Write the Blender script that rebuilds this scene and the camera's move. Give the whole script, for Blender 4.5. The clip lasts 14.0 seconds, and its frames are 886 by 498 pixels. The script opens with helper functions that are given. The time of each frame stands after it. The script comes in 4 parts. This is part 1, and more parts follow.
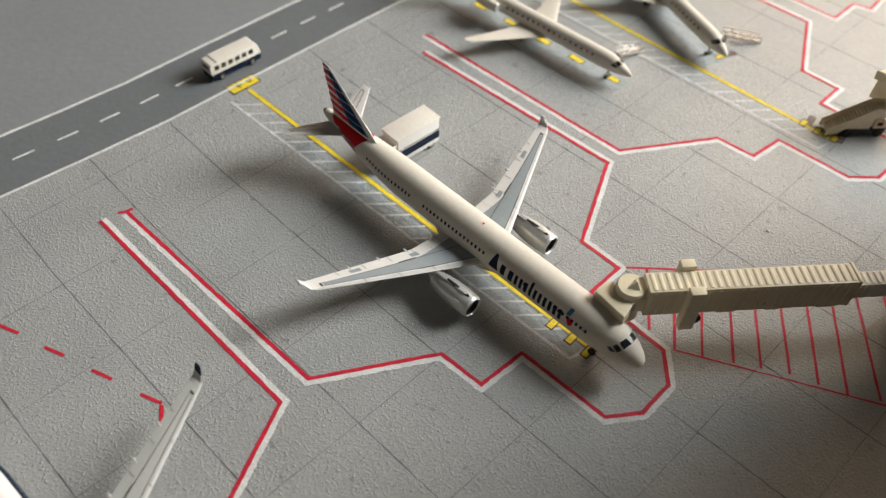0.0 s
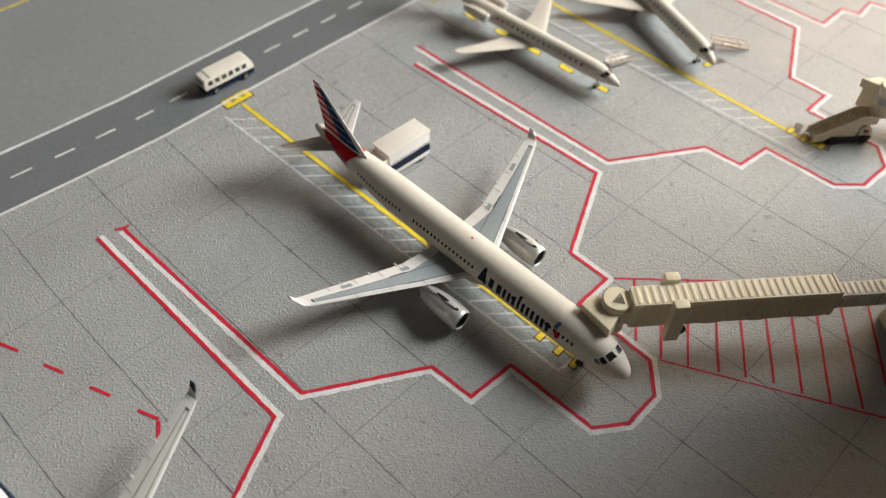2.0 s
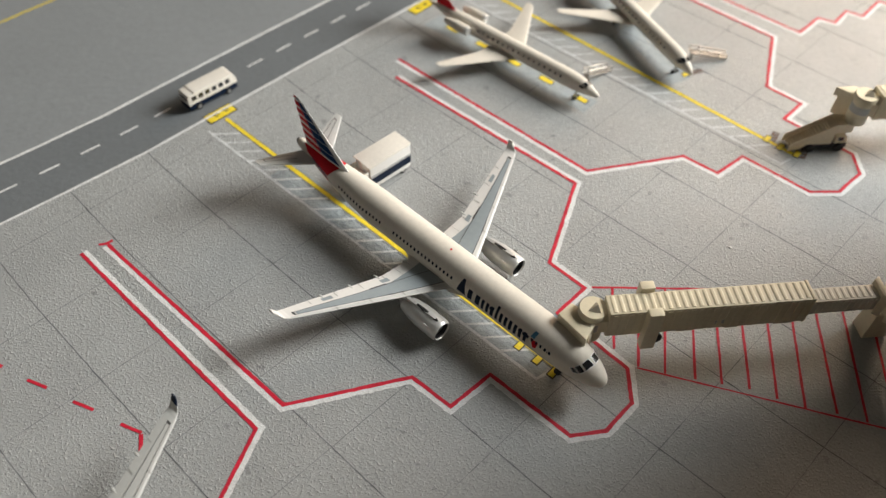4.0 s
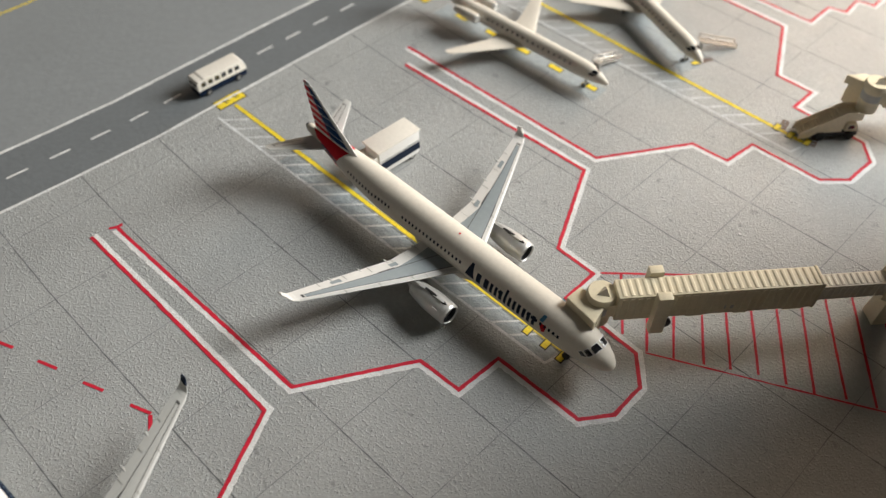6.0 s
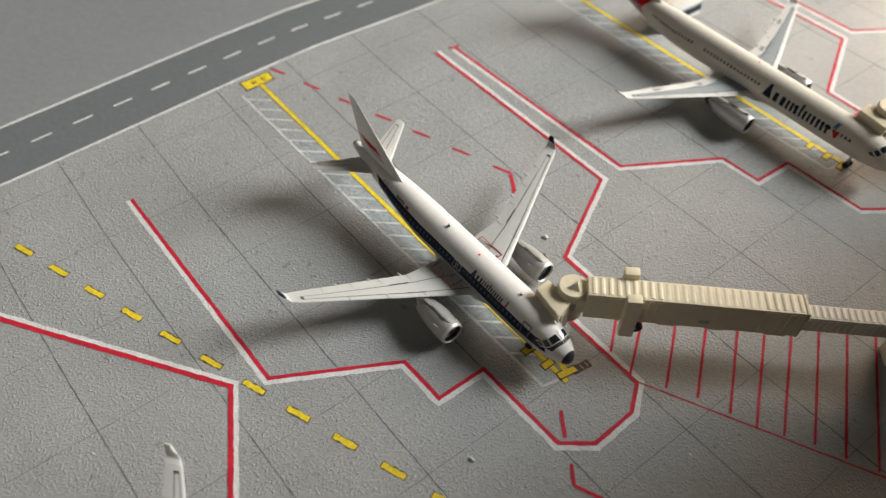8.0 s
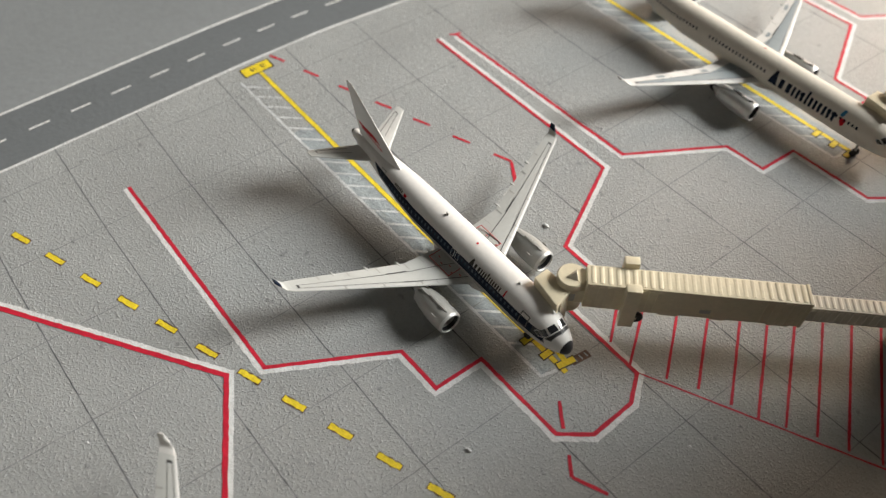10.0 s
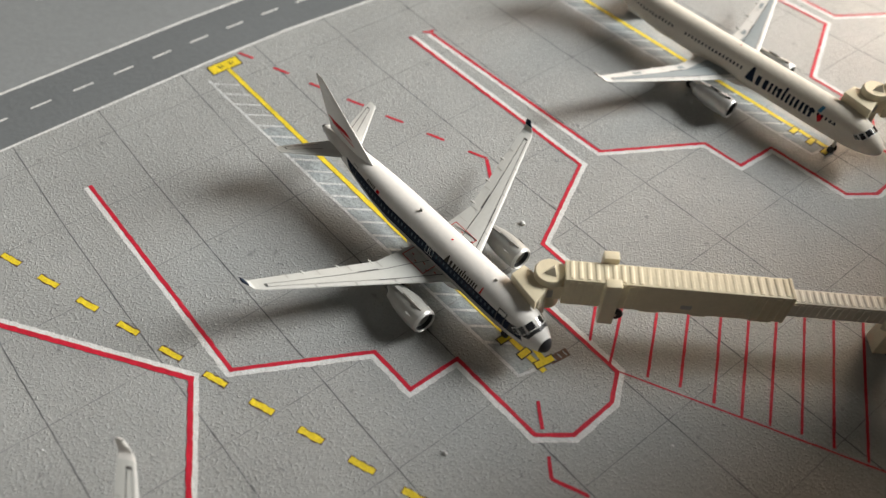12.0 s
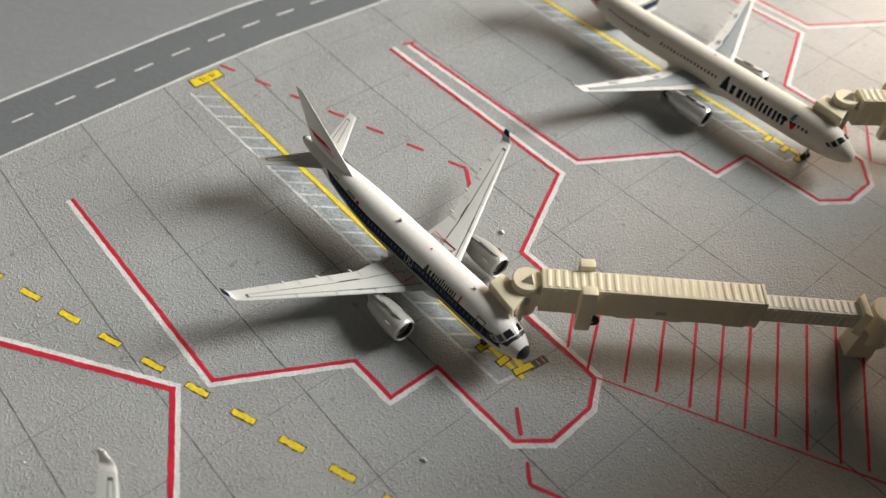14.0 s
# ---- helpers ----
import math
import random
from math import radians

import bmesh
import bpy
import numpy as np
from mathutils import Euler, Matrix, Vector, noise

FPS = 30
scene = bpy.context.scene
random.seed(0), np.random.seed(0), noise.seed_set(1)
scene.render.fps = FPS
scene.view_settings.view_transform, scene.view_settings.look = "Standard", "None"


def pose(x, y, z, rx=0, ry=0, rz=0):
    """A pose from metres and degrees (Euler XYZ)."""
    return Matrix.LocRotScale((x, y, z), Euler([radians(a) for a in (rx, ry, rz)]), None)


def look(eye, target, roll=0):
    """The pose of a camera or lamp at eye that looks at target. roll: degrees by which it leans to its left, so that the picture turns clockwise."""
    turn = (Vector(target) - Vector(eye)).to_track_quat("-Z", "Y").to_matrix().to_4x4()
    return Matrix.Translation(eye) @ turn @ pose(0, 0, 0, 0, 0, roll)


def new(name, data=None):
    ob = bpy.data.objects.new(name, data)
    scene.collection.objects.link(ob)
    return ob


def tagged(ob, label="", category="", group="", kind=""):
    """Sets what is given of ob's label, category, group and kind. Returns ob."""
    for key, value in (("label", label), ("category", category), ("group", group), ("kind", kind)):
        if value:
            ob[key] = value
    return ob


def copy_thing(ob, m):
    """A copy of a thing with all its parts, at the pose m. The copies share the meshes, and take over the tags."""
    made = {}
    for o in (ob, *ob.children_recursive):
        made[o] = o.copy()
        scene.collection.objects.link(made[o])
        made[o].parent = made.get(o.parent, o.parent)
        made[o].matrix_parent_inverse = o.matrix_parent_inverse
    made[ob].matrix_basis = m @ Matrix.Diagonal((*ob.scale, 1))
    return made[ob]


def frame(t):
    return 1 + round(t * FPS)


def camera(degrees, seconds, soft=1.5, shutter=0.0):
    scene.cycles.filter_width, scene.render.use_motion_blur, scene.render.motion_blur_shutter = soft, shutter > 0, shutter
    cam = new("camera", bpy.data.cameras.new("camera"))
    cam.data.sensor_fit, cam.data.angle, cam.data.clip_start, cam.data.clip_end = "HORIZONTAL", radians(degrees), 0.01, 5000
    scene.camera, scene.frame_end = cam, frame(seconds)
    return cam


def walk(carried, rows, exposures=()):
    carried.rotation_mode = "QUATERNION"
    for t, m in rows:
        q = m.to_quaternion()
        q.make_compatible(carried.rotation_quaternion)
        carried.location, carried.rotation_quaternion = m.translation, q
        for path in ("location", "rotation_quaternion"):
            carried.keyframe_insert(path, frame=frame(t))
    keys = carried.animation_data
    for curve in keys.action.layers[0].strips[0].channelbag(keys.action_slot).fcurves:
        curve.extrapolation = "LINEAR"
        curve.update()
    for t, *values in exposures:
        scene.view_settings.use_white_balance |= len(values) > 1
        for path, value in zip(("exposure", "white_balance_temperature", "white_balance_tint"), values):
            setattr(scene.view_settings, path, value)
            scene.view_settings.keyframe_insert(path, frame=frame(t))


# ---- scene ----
cam = camera(57.7, 14.0, soft=1.3, shutter=0.4)
# rows: seconds, millimetres, degrees
PATH = [
    (0.0, 32.23, -105.68, 163.98, 40.000, -1.424, 43.695),
    (0.5, 32.63, -104.76, 167.82, 39.452, -1.311, 43.646),
    (1.0, 31.94, -102.32, 169.06, 39.247, -1.028, 43.566),
    (1.5, 32.09, -103.81, 171.56, 39.377, -0.870, 43.468),
    (2.0, 33.62, -102.12, 170.31, 39.543, -0.789, 43.359),
    (2.5, 35.58, -100.12, 168.90, 39.659, -0.707, 43.283),
    (3.0, 35.38, -100.14, 170.61, 39.860, -0.743, 43.106),
    (3.2, 36.67, -99.29, 173.03, 39.943, -0.738, 42.988),
    (5.5, 38.18, -101.59, 172.03, 40.250, -0.278, 42.572),
    (6.0, 38.91, -102.26, 170.86, 39.942, -0.398, 43.201),
    (6.5, 37.76, -112.39, 171.78, 39.839, -0.704, 44.397),
    (7.0, 42.27, -151.43, 169.65, 40.131, -0.546, 46.306),
    (7.5, 43.97, -193.13, 173.07, 40.111, -0.650, 48.496),
    (8.0, 42.28, -207.44, 168.54, 39.741, -0.755, 50.078),
    (8.2, 40.97, -208.26, 170.15, 39.565, -0.701, 50.542),
    (10.3, 43.33, -202.41, 166.22, 39.067, -0.310, 50.551),
    (10.5, 43.28, -197.00, 167.97, 39.186, -0.358, 50.438),
    (11.0, 45.07, -195.36, 164.77, 39.416, -0.644, 50.019),
    (11.5, 44.07, -205.38, 159.88, 39.819, -1.092, 49.593),
    (12.0, 42.91, -203.78, 159.02, 40.085, -1.441, 49.203),
    (12.5, 42.20, -203.37, 160.75, 40.471, -1.560, 48.935),
    (13.0, 42.52, -199.76, 162.78, 40.435, -1.643, 48.619),
    (13.5, 43.41, -200.28, 163.53, 40.549, -1.736, 48.363),
    (14.0, 45.46, -202.99, 161.23, 40.675, -1.696, 48.277),
]
MM = 0.001
# a phone's lens held close: things far behind the middle distance go soft
cam.data.dof.use_dof, cam.data.dof.focus_distance, cam.data.dof.aperture_fstop = True, 0.200, 12.0
walk(cam, [(t, pose(x * MM, y * MM, z * MM, rx, ry, rz)) for t, x, y, z, rx, ry, rz in PATH],
     exposures=((0.0, 0.06), (6.0, 0.06), (8.0, 0.30), (14.0, 0.42)))

# ---- light: one window in the wall beyond the far stands ----
world = bpy.data.worlds.new("sky")
world.use_nodes = True
scene.world = world
sky = world.node_tree.nodes.new("ShaderNodeTexSky")
sky.sky_type, sky.sun_disc = "NISHITA", False
sky.sun_elevation, sky.sun_rotation = radians(30), radians(20)
back = world.node_tree.nodes["Background"]
world.node_tree.links.new(sky.outputs["Color"], back.inputs["Color"])
back.inputs["Strength"].default_value = 0.08

WIN_X, WIN_Z, WIN_W, WIN_H, WALL_Y = 0.59, 0.77, 0.69, 0.78, 1.08
lamp = bpy.data.lights.new("window_light", "AREA")
lamp.shape, lamp.size, lamp.size_y = "RECTANGLE", WIN_W - 0.1, WIN_H - 0.1
lamp.energy, lamp.color = 40.0, (0.955, 0.945, 0.90)
new("window_light", lamp).matrix_world = look((WIN_X, WALL_Y - 0.01, WIN_Z), (0, 0, 0))
# added warm fill lamp in a narrower, lower unseen opening, tinting the far stands
WARM_X, WARM_W, WARM_Z, WARM_H = -0.20, 0.60, 0.46, 0.52
glow = bpy.data.lights.new("warm_fill_light", "AREA")
glow.shape, glow.size, glow.size_y = "RECTANGLE", WARM_W - 0.1, WARM_H - 0.1
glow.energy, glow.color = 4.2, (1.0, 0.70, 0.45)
new("warm_fill_light", glow).matrix_world = look((WARM_X, WALL_Y - 0.01, WARM_Z), (WARM_X, 0, WARM_Z - 0.3))

# ---- materials ----


def material(name, base, rough=0.5, metal=0.0, spread=0.08, fine=900.0, coarse=60.0, bump=0.0, bump_scale=900.0,
             speck=0.0, stretch=(1, 1, 1), spec=0.5, coat=0.0, island=0.0, coat_rough=0.15, grit=0.0):
    """A painted, moulded or cast surface: base colour varied at two scales, with fine relief."""
    m = bpy.data.materials.new(name)
    m.use_nodes = True
    n, l = m.node_tree.nodes, m.node_tree.links
    b = n["Principled BSDF"]
    b.inputs["Roughness"].default_value, b.inputs["Metallic"].default_value = rough, metal
    b.inputs["Specular IOR Level"].default_value = spec
    b.inputs["Coat Weight"].default_value = coat
    b.inputs["Coat Roughness"].default_value = coat_rough
    pos = n.new("ShaderNodeNewGeometry")
    mp = n.new("ShaderNodeMapping")
    mp.inputs["Scale"].default_value = stretch
    l.new(pos.outputs["Position"], mp.inputs["Vector"])

    def tex(scale, detail, roughness=0.6):
        t = n.new("ShaderNodeTexNoise")
        t.inputs["Scale"].default_value, t.inputs["Detail"].default_value, t.inputs["Roughness"].default_value = scale, detail, roughness
        l.new(mp.outputs["Vector"], t.inputs["Vector"])
        return t.outputs["Fac"]

    def remap(socket, lo, hi, a=0.3, z=0.7):
        r = n.new("ShaderNodeMapRange")
        r.inputs[1].default_value, r.inputs[2].default_value, r.inputs[3].default_value, r.inputs[4].default_value = a, z, lo, hi
        l.new(socket, r.inputs[0])
        return r.outputs[0]

    def times(a, c):
        k = n.new("ShaderNodeMath")
        k.operation = "MULTIPLY"
        l.new(a, k.inputs[0])
        l.new(c, k.inputs[1])
        return k.outputs[0]

    f = times(remap(tex(fine, 3), 1 - spread, 1 + spread), remap(tex(coarse, 4), 1 - spread, 1 + spread))
    if speck:
        f = times(f, remap(tex(260.0, 2, 0.5), 1.0 - speck, 1.0, 0.24, 0.33))
    if island:
        f = times(f, remap(pos.outputs["Random Per Island"], 1 - island, 1 + island, 0, 1))
    mix = n.new("ShaderNodeVectorMath")
    mix.operation = "SCALE"
    mix.inputs[0].default_value = base
    l.new(f, mix.inputs["Scale"])
    l.new(mix.outputs[0], b.inputs["Base Color"])
    l.new(remap(tex(coarse * 3, 3), max(0.02, rough - 0.08), min(1, rough + 0.08)), b.inputs["Roughness"])
    if bump:
        bp = n.new("ShaderNodeBump")
        bp.inputs["Distance"].default_value = bump * MM
        height = tex(bump_scale, 5, 0.6)
        if grit:
            # scattered raised grains of the stippled paint, besides the fine weave
            add = n.new("ShaderNodeMath")
            add.operation = "ADD"
            l.new(height, add.inputs[0])
            l.new(remap(tex(1500.0, 3, 0.5), 0.0, grit / bump, 0.54, 0.74), add.inputs[1])
            height = add.outputs[0]
        l.new(height, bp.inputs["Height"])
        l.new(bp.outputs["Normal"], b.inputs["Normal"])
    return m


M_APRON = material("apron_paint", (0.345, 0.358, 0.358), 0.44, spread=0.08, fine=650, coarse=34, bump=0.23, bump_scale=1300, grit=0.17, speck=0.36, spec=0.75, coat=0.35, coat_rough=0.42)
M_ROAD = material("road_paint", (0.152, 0.166, 0.176), 0.5, coat=0.3, coat_rough=0.42, spread=0.05, fine=500, coarse=25, bump=0.12, bump_scale=600, spec=0.4)
M_TAXI = material("taxiway_paint", (0.232, 0.248, 0.258), 0.5, coat=0.3, coat_rough=0.42, spread=0.05, fine=300, coarse=14, bump=0.12, bump_scale=500, spec=0.4)
M_SEAM = material("pencil_joint", (0.15, 0.155, 0.16), 0.8, spread=0.4, fine=500, coarse=120)
M_SEAM_FAINT = material("faint_pencil_joint", (0.23, 0.235, 0.24), 0.8, spread=0.3, fine=500, coarse=120)
M_STAIN = material("bay_tint", (0.315, 0.352, 0.372), 0.6, spread=0.1, fine=500, coarse=70, bump=0.4, bump_scale=620)
M_RED = material("red_line_paint", (0.53, 0.016, 0.040), 0.6, spread=0.16, fine=700, coarse=120, bump=0.15, coat=0.15, coat_rough=0.42, spec=0.35)
M_WHITE_LINE = material("white_line_paint", (0.69, 0.70, 0.70), 0.65, spread=0.10, fine=1300, coarse=160, bump=0.2, bump_scale=1300, speck=0.15)
M_LINE_EDGE = material("yellow_line_edge", (0.30, 0.24, 0.09), 0.6, spread=0.25)
M_FAINT = material("worn_white_paint", (0.58, 0.60, 0.61), 0.65, spread=0.12, fine=900, coarse=160, bump=0.3)
M_YELLOW = material("yellow_line_paint", (0.78, 0.60, 0.03), 0.55, spread=0.12, fine=900, coarse=160, bump=0.2)
M_INK = material("dark_ink", (0.05, 0.045, 0.035), 0.6, spread=0.3)
M_BROWN = material("brown_ink", (0.12, 0.07, 0.05), 0.6, spread=0.3)
M_WHITE = material("gloss_white_enamel", (0.74, 0.725, 0.70), 0.46, spread=0.03, coat=0.12)
M_CREAM = material("cream_enamel", (0.72, 0.685, 0.62), 0.5, spread=0.04, coat=0.08)
M_MATT = material("matt_cream_enamel", (0.66, 0.615, 0.54), 0.58, spread=0.04, spec=0.3)
M_BEIGE = material("beige_plastic", (0.76, 0.68, 0.50), 0.45, spread=0.04, coarse=90, bump=0.05)
M_PALE = material("pale_plastic", (0.82, 0.77, 0.66), 0.5, spread=0.03)
M_TAN = material("tan_plastic", (0.84, 0.72, 0.53), 0.5, spread=0.05)
M_GREYWING = material("grey_wing_paint", (0.30, 0.34, 0.36), 0.45, spread=0.04)
M_LIGHTWING = material("light_grey_wing_paint", (0.57, 0.58, 0.56), 0.45, spread=0.03)
M_SLAT = material("slat_paint", (0.60, 0.60, 0.585), 0.5, spread=0.04, spec=0.35)
M_SILVER = material("silver_paint", (0.60, 0.60, 0.585), 0.4, 0.45, spread=0.05)
M_DULL = material("dull_silver_paint", (0.46, 0.46, 0.44), 0.45, 0.3, spread=0.05)
M_STEEL = material("etched_steel", (0.50, 0.49, 0.47), 0.35, 0.9, spread=0.08)
M_BLACK = material("black_paint", (0.015, 0.015, 0.017), 0.4, spread=0.15)
M_GLASS = material("tinted_window_paint", (0.018, 0.019, 0.022), 0.15, spread=0.1, coat=0.6)
M_NAVY = material("navy_paint", (0.005, 0.012, 0.030), 0.5, spread=0.08, spec=0.15)
M_PANE = material("painted_cabin_pane", (0.03, 0.06, 0.09), 0.3, spread=0.1)
M_BLUE = material("blue_fin_paint", (0.005, 0.035, 0.105), 0.6, spread=0.06, spec=0.1)
M_CRIMSON = material("crimson_fin_paint", (0.54, 0.008, 0.018), 0.5, spread=0.06, spec=0.15)
M_WALKWAY = material("faded_red_ink", (0.50, 0.12, 0.11), 0.6, spread=0.15)
M_TEAL = material("teal_paint", (0.02, 0.16, 0.30), 0.35)
M_RUBBER = material("black_rubber", (0.02, 0.02, 0.02), 0.7)
M_OUTLINE = material("panel_line_ink", (0.10, 0.10, 0.10), 0.5)
M_DARK = material("dark_shade_block_card", (0.09, 0.085, 0.08), 0.7)
M_WALL = material("room_wall_paint", (0.34, 0.335, 0.32), 0.9, spread=0.03, fine=60, coarse=3)
M_CEIL = material("room_ceiling_paint", (0.05, 0.05, 0.05), 0.9, spread=0.02, fine=60, coarse=3)
M_FLOOR = material("room_floor_wood", (0.10, 0.085, 0.07), 0.5, spread=0.12, fine=40, coarse=4, stretch=(1, 8, 1))
M_FRAME = material("window_frame_paint", (0.75, 0.74, 0.72), 0.5, spread=0.02)
M_TABLE = material("table_wood", (0.30, 0.20, 0.12), 0.5, spread=0.12, fine=80, coarse=8, stretch=(1, 9, 1))

# ---- mesh helpers, all in millimetres ----


def finish(bm, name, mat, smooth=True):
    bmesh.ops.scale(bm, vec=(MM, MM, MM), verts=bm.verts)
    me = bpy.data.meshes.new(name)
    bm.to_mesh(me)
    bm.free()
    me.materials.append(mat)
    if smooth:
        me.shade_smooth()
        me.set_sharp_from_angle(angle=radians(38))
    return me


def thing(name, x, y, z=0.0, rz=0.0, label="", category="", group="", kind="", rx=0.0, ry=0.0):
    ob = new(name)
    ob.empty_display_size = 0.005
    ob.matrix_world = pose(x * MM, y * MM, z * MM, rx, ry, rz)
    return tagged(ob, label, category, group, kind)


def part(name, bm, mat, parent, label="", m=None, smooth=True):
    ob = new(name, finish(bm, name, mat, smooth))
    ob.parent = parent
    if m is not None:
        ob.matrix_basis = m
    if label:
        ob["label"] = label
    return ob


def part_of(name, me, parent, x, y, z, rz=0.0, sy=1.0):
    """One more part on a shared mesh."""
    ob = new(name, me)
    ob.parent = parent
    ob.matrix_basis = pose(x * MM, y * MM, z * MM, 0, 0, rz) @ Matrix.Diagonal((1, sy, 1, 1))
    return ob


def solid(name, bm, mat, label, category, group="", kind="", smooth=True):
    ob = new(name, finish(bm, name, mat, smooth))
    return tagged(ob, label, category, group, kind)


def add_box(bm, x0, x1, y0, y1, z0, z1, bevel=0.0, taper=1.0):
    cx, cy = (x0 + x1) / 2, (y0 + y1) / 2
    vs = []
    for z, k in ((z0, 1.0), (z1, taper)):
        for x, y in ((x0, y0), (x1, y0), (x1, y1), (x0, y1)):
            vs.append(bm.verts.new((cx + (x - cx) * k, cy + (y - cy) * k, z)))
    fs = [bm.faces.new([vs[i] for i in f]) for f in ((3, 2, 1, 0), (4, 5, 6, 7), (0, 1, 5, 4), (1, 2, 6, 5), (2, 3, 7, 6), (3, 0, 4, 7))]
    if bevel:
        es = list({e for f in fs for e in f.edges})
        bmesh.ops.bevel(bm, geom=es, offset=bevel, segments=2, affect="EDGES", profile=0.6)
    return bm


def box(*a, **k):
    return add_box(bmesh.new(), *a, **k)


def add_prism(bm, outline, z0, z1, bevel=0.0):
    lo = [bm.verts.new((x, y, z0)) for x, y in outline]
    hi = [bm.verts.new((x, y, z1)) for x, y in outline]
    n = len(outline)
    fs = [bm.faces.new(lo[::-1]), bm.faces.new(hi)]
    for i in range(n):
        fs.append(bm.faces.new((lo[i], lo[(i + 1) % n], hi[(i + 1) % n], hi[i])))
    bmesh.ops.recalc_face_normals(bm, faces=fs)
    if bevel:
        bmesh.ops.bevel(bm, geom=list({e for f in fs for e in f.edges}), offset=bevel, segments=2, affect="EDGES", profile=0.6)
    return bm


def prism(outline, z0, z1, bevel=0.0):
    return add_prism(bmesh.new(), outline, z0, z1, bevel)


def side_prism(outline, y0, y1, bevel=0.0):
    """An outline in x and z, drawn out across y."""
    bm = prism(outline, y0, y1, bevel)
    for v in bm.verts:
        v.co = Vector((v.co.x, v.co.z, v.co.y))
    bmesh.ops.reverse_faces(bm, faces=bm.faces)
    bmesh.ops.recalc_face_normals(bm, faces=bm.faces)
    return bm


def add_rings(bm, rings, cap0=True, cap1=True, closed=True):
    rows = [[bm.verts.new(p) for p in ring] for ring in rings]
    n = len(rows[0])
    fs = []
    for a, b in zip(rows, rows[1:]):
        for i in range(n if closed else n - 1):
            fs.append(bm.faces.new((a[i], a[(i + 1) % n], b[(i + 1) % n], b[i])))
    if cap0:
        fs.append(bm.faces.new(rows[0][::-1]))
    if cap1:
        fs.append(bm.faces.new(rows[-1]))
    bmesh.ops.recalc_face_normals(bm, faces=fs)
    return bm


def turned(profile, n=24, axis="z", cx=0.0, cy=0.0, cz=0.0, caps=True):
    """A lathe: (along, radius) pairs round an axis."""
    rings = []
    for h, r in profile:
        ring = []
        for i in range(n):
            a = 2 * math.pi * i / n
            u, v = r * math.cos(a), r * math.sin(a)
            ring.append({"z": (cx + u, cy + v, cz + h), "x": (cx + h, cy + u, cz + v), "y": (cx + v, cy + h, cz + u)}[axis])
        rings.append(ring)
    return add_rings(bmesh.new(), rings, caps, caps)


# ---- ground ----
HALF = 520.0


def sheet(x0, x1, y0, y1, z0, z1):
    return box(x0, x1, y0, y1, z0, z1)


solid("ground", sheet(-560, 420, -HALF, HALF, -9, 0), M_APRON, "grey painted airport apron board with a rough stippled surface", "ground", kind="structure", smooth=False)


def ribbon(points, width, z, seed=0, wobble=0.06, closed=False, step=2.5):
    """A hand-painted line: a thin strip along a polyline, mitred at the corners, with slightly uneven edges."""
    rnd = random.Random(seed)
    pts = [Vector((p[0], p[1])) for p in points]
    n = len(pts)
    left, right = [], []
    dense = []
    segs = n if closed else n - 1
    for i in range(segs):
        a, b = pts[i], pts[(i + 1) % n]
        d = (b - a).normalized()
        k = max(1, int((b - a).length / step))
        for j in range(k):
            if j == 0:
                prev = (a - pts[i - 1]).normalized() if (i > 0 or closed) else d
                t = (prev + d).normalized()
                m = Vector((-t.y, t.x))
                s = 1 / max(0.35, m.dot(Vector((-d.y, d.x))))
                dense.append((a, m * s))
            else:
                dense.append((a + (b - a) * (j / k), Vector((-d.y, d.x))))
    if not closed:
        d = (pts[-1] - pts[-2]).normalized()
        dense.append((pts[-1], Vector((-d.y, d.x))))
    bm = bmesh.new()
    rows = []
    for p, m in dense:
        a = p + m * (width / 2 * (1 + rnd.uniform(-wobble, wobble)))
        b = p - m * (width / 2 * (1 + rnd.uniform(-wobble, wobble)))
        rows.append((bm.verts.new((a.x, a.y, z)), bm.verts.new((b.x, b.y, z))))
    pairs = list(zip(rows, rows[1:])) + ([(rows[-1], rows[0])] if closed else [])
    for (a, b), (c, d) in pairs:
        bm.faces.new((a, b, d, c))
    for f in bm.faces:
        f.normal_update()
        if f.normal.z < 0:
            f.normal_flip()
    return bm


def marking(name, bm, mat, label, group=""):
    return solid(name, bm, mat, label, "marking", group, "structure", smooth=False)


def slide(points, off):
    """The polyline moved sideways, to its right for a positive offset, with true corners."""
    pts = [Vector((p[0], p[1])) for p in points]
    out = []
    for i, p in enumerate(pts):
        d0 = (p - pts[i - 1]).normalized() if i else (pts[1] - p).normalized()
        d1 = (pts[i + 1] - p).normalized() if i < len(pts) - 1 else d0
        t = (d0 + d1).normalized()
        m = Vector((t.y, -t.x))
        s = 1 / max(0.4, m.dot(Vector((d1.y, -d1.x))))
        q = p + m * off * s
        out.append((q.x, q.y))
    return out


# road beyond the stands, with white edge lines and a dashed centre line
ROAD_EDGE = ((-520, -172.0), (-190, -162.9), (-117, -162.2), (-90, -161.2), (-70, -158.9), (-50, -156.6), (-26, -154.3), (10, -153.2), (37, -152.3), (86, -150.1), (520, -131.0))


def on_road(along, across):
    """A point by its way along the road, level with y = 0 there, and its distance beyond the slightly bent near edge."""
    y = along + 0.046 * across
    for (y0, x0), (y1, x1) in zip(ROAD_EDGE, ROAD_EDGE[1:]):
        if y <= y1 or y1 == ROAD_EDGE[-1][0]:
            return (x0 + (x1 - x0) * (y - y0) / (y1 - y0) - across, y)


def road_run(a0, a1, across):
    return [on_road(a, across) for a in (a0, *[y for y, x in ROAD_EDGE if a0 < y < a1], a1)]


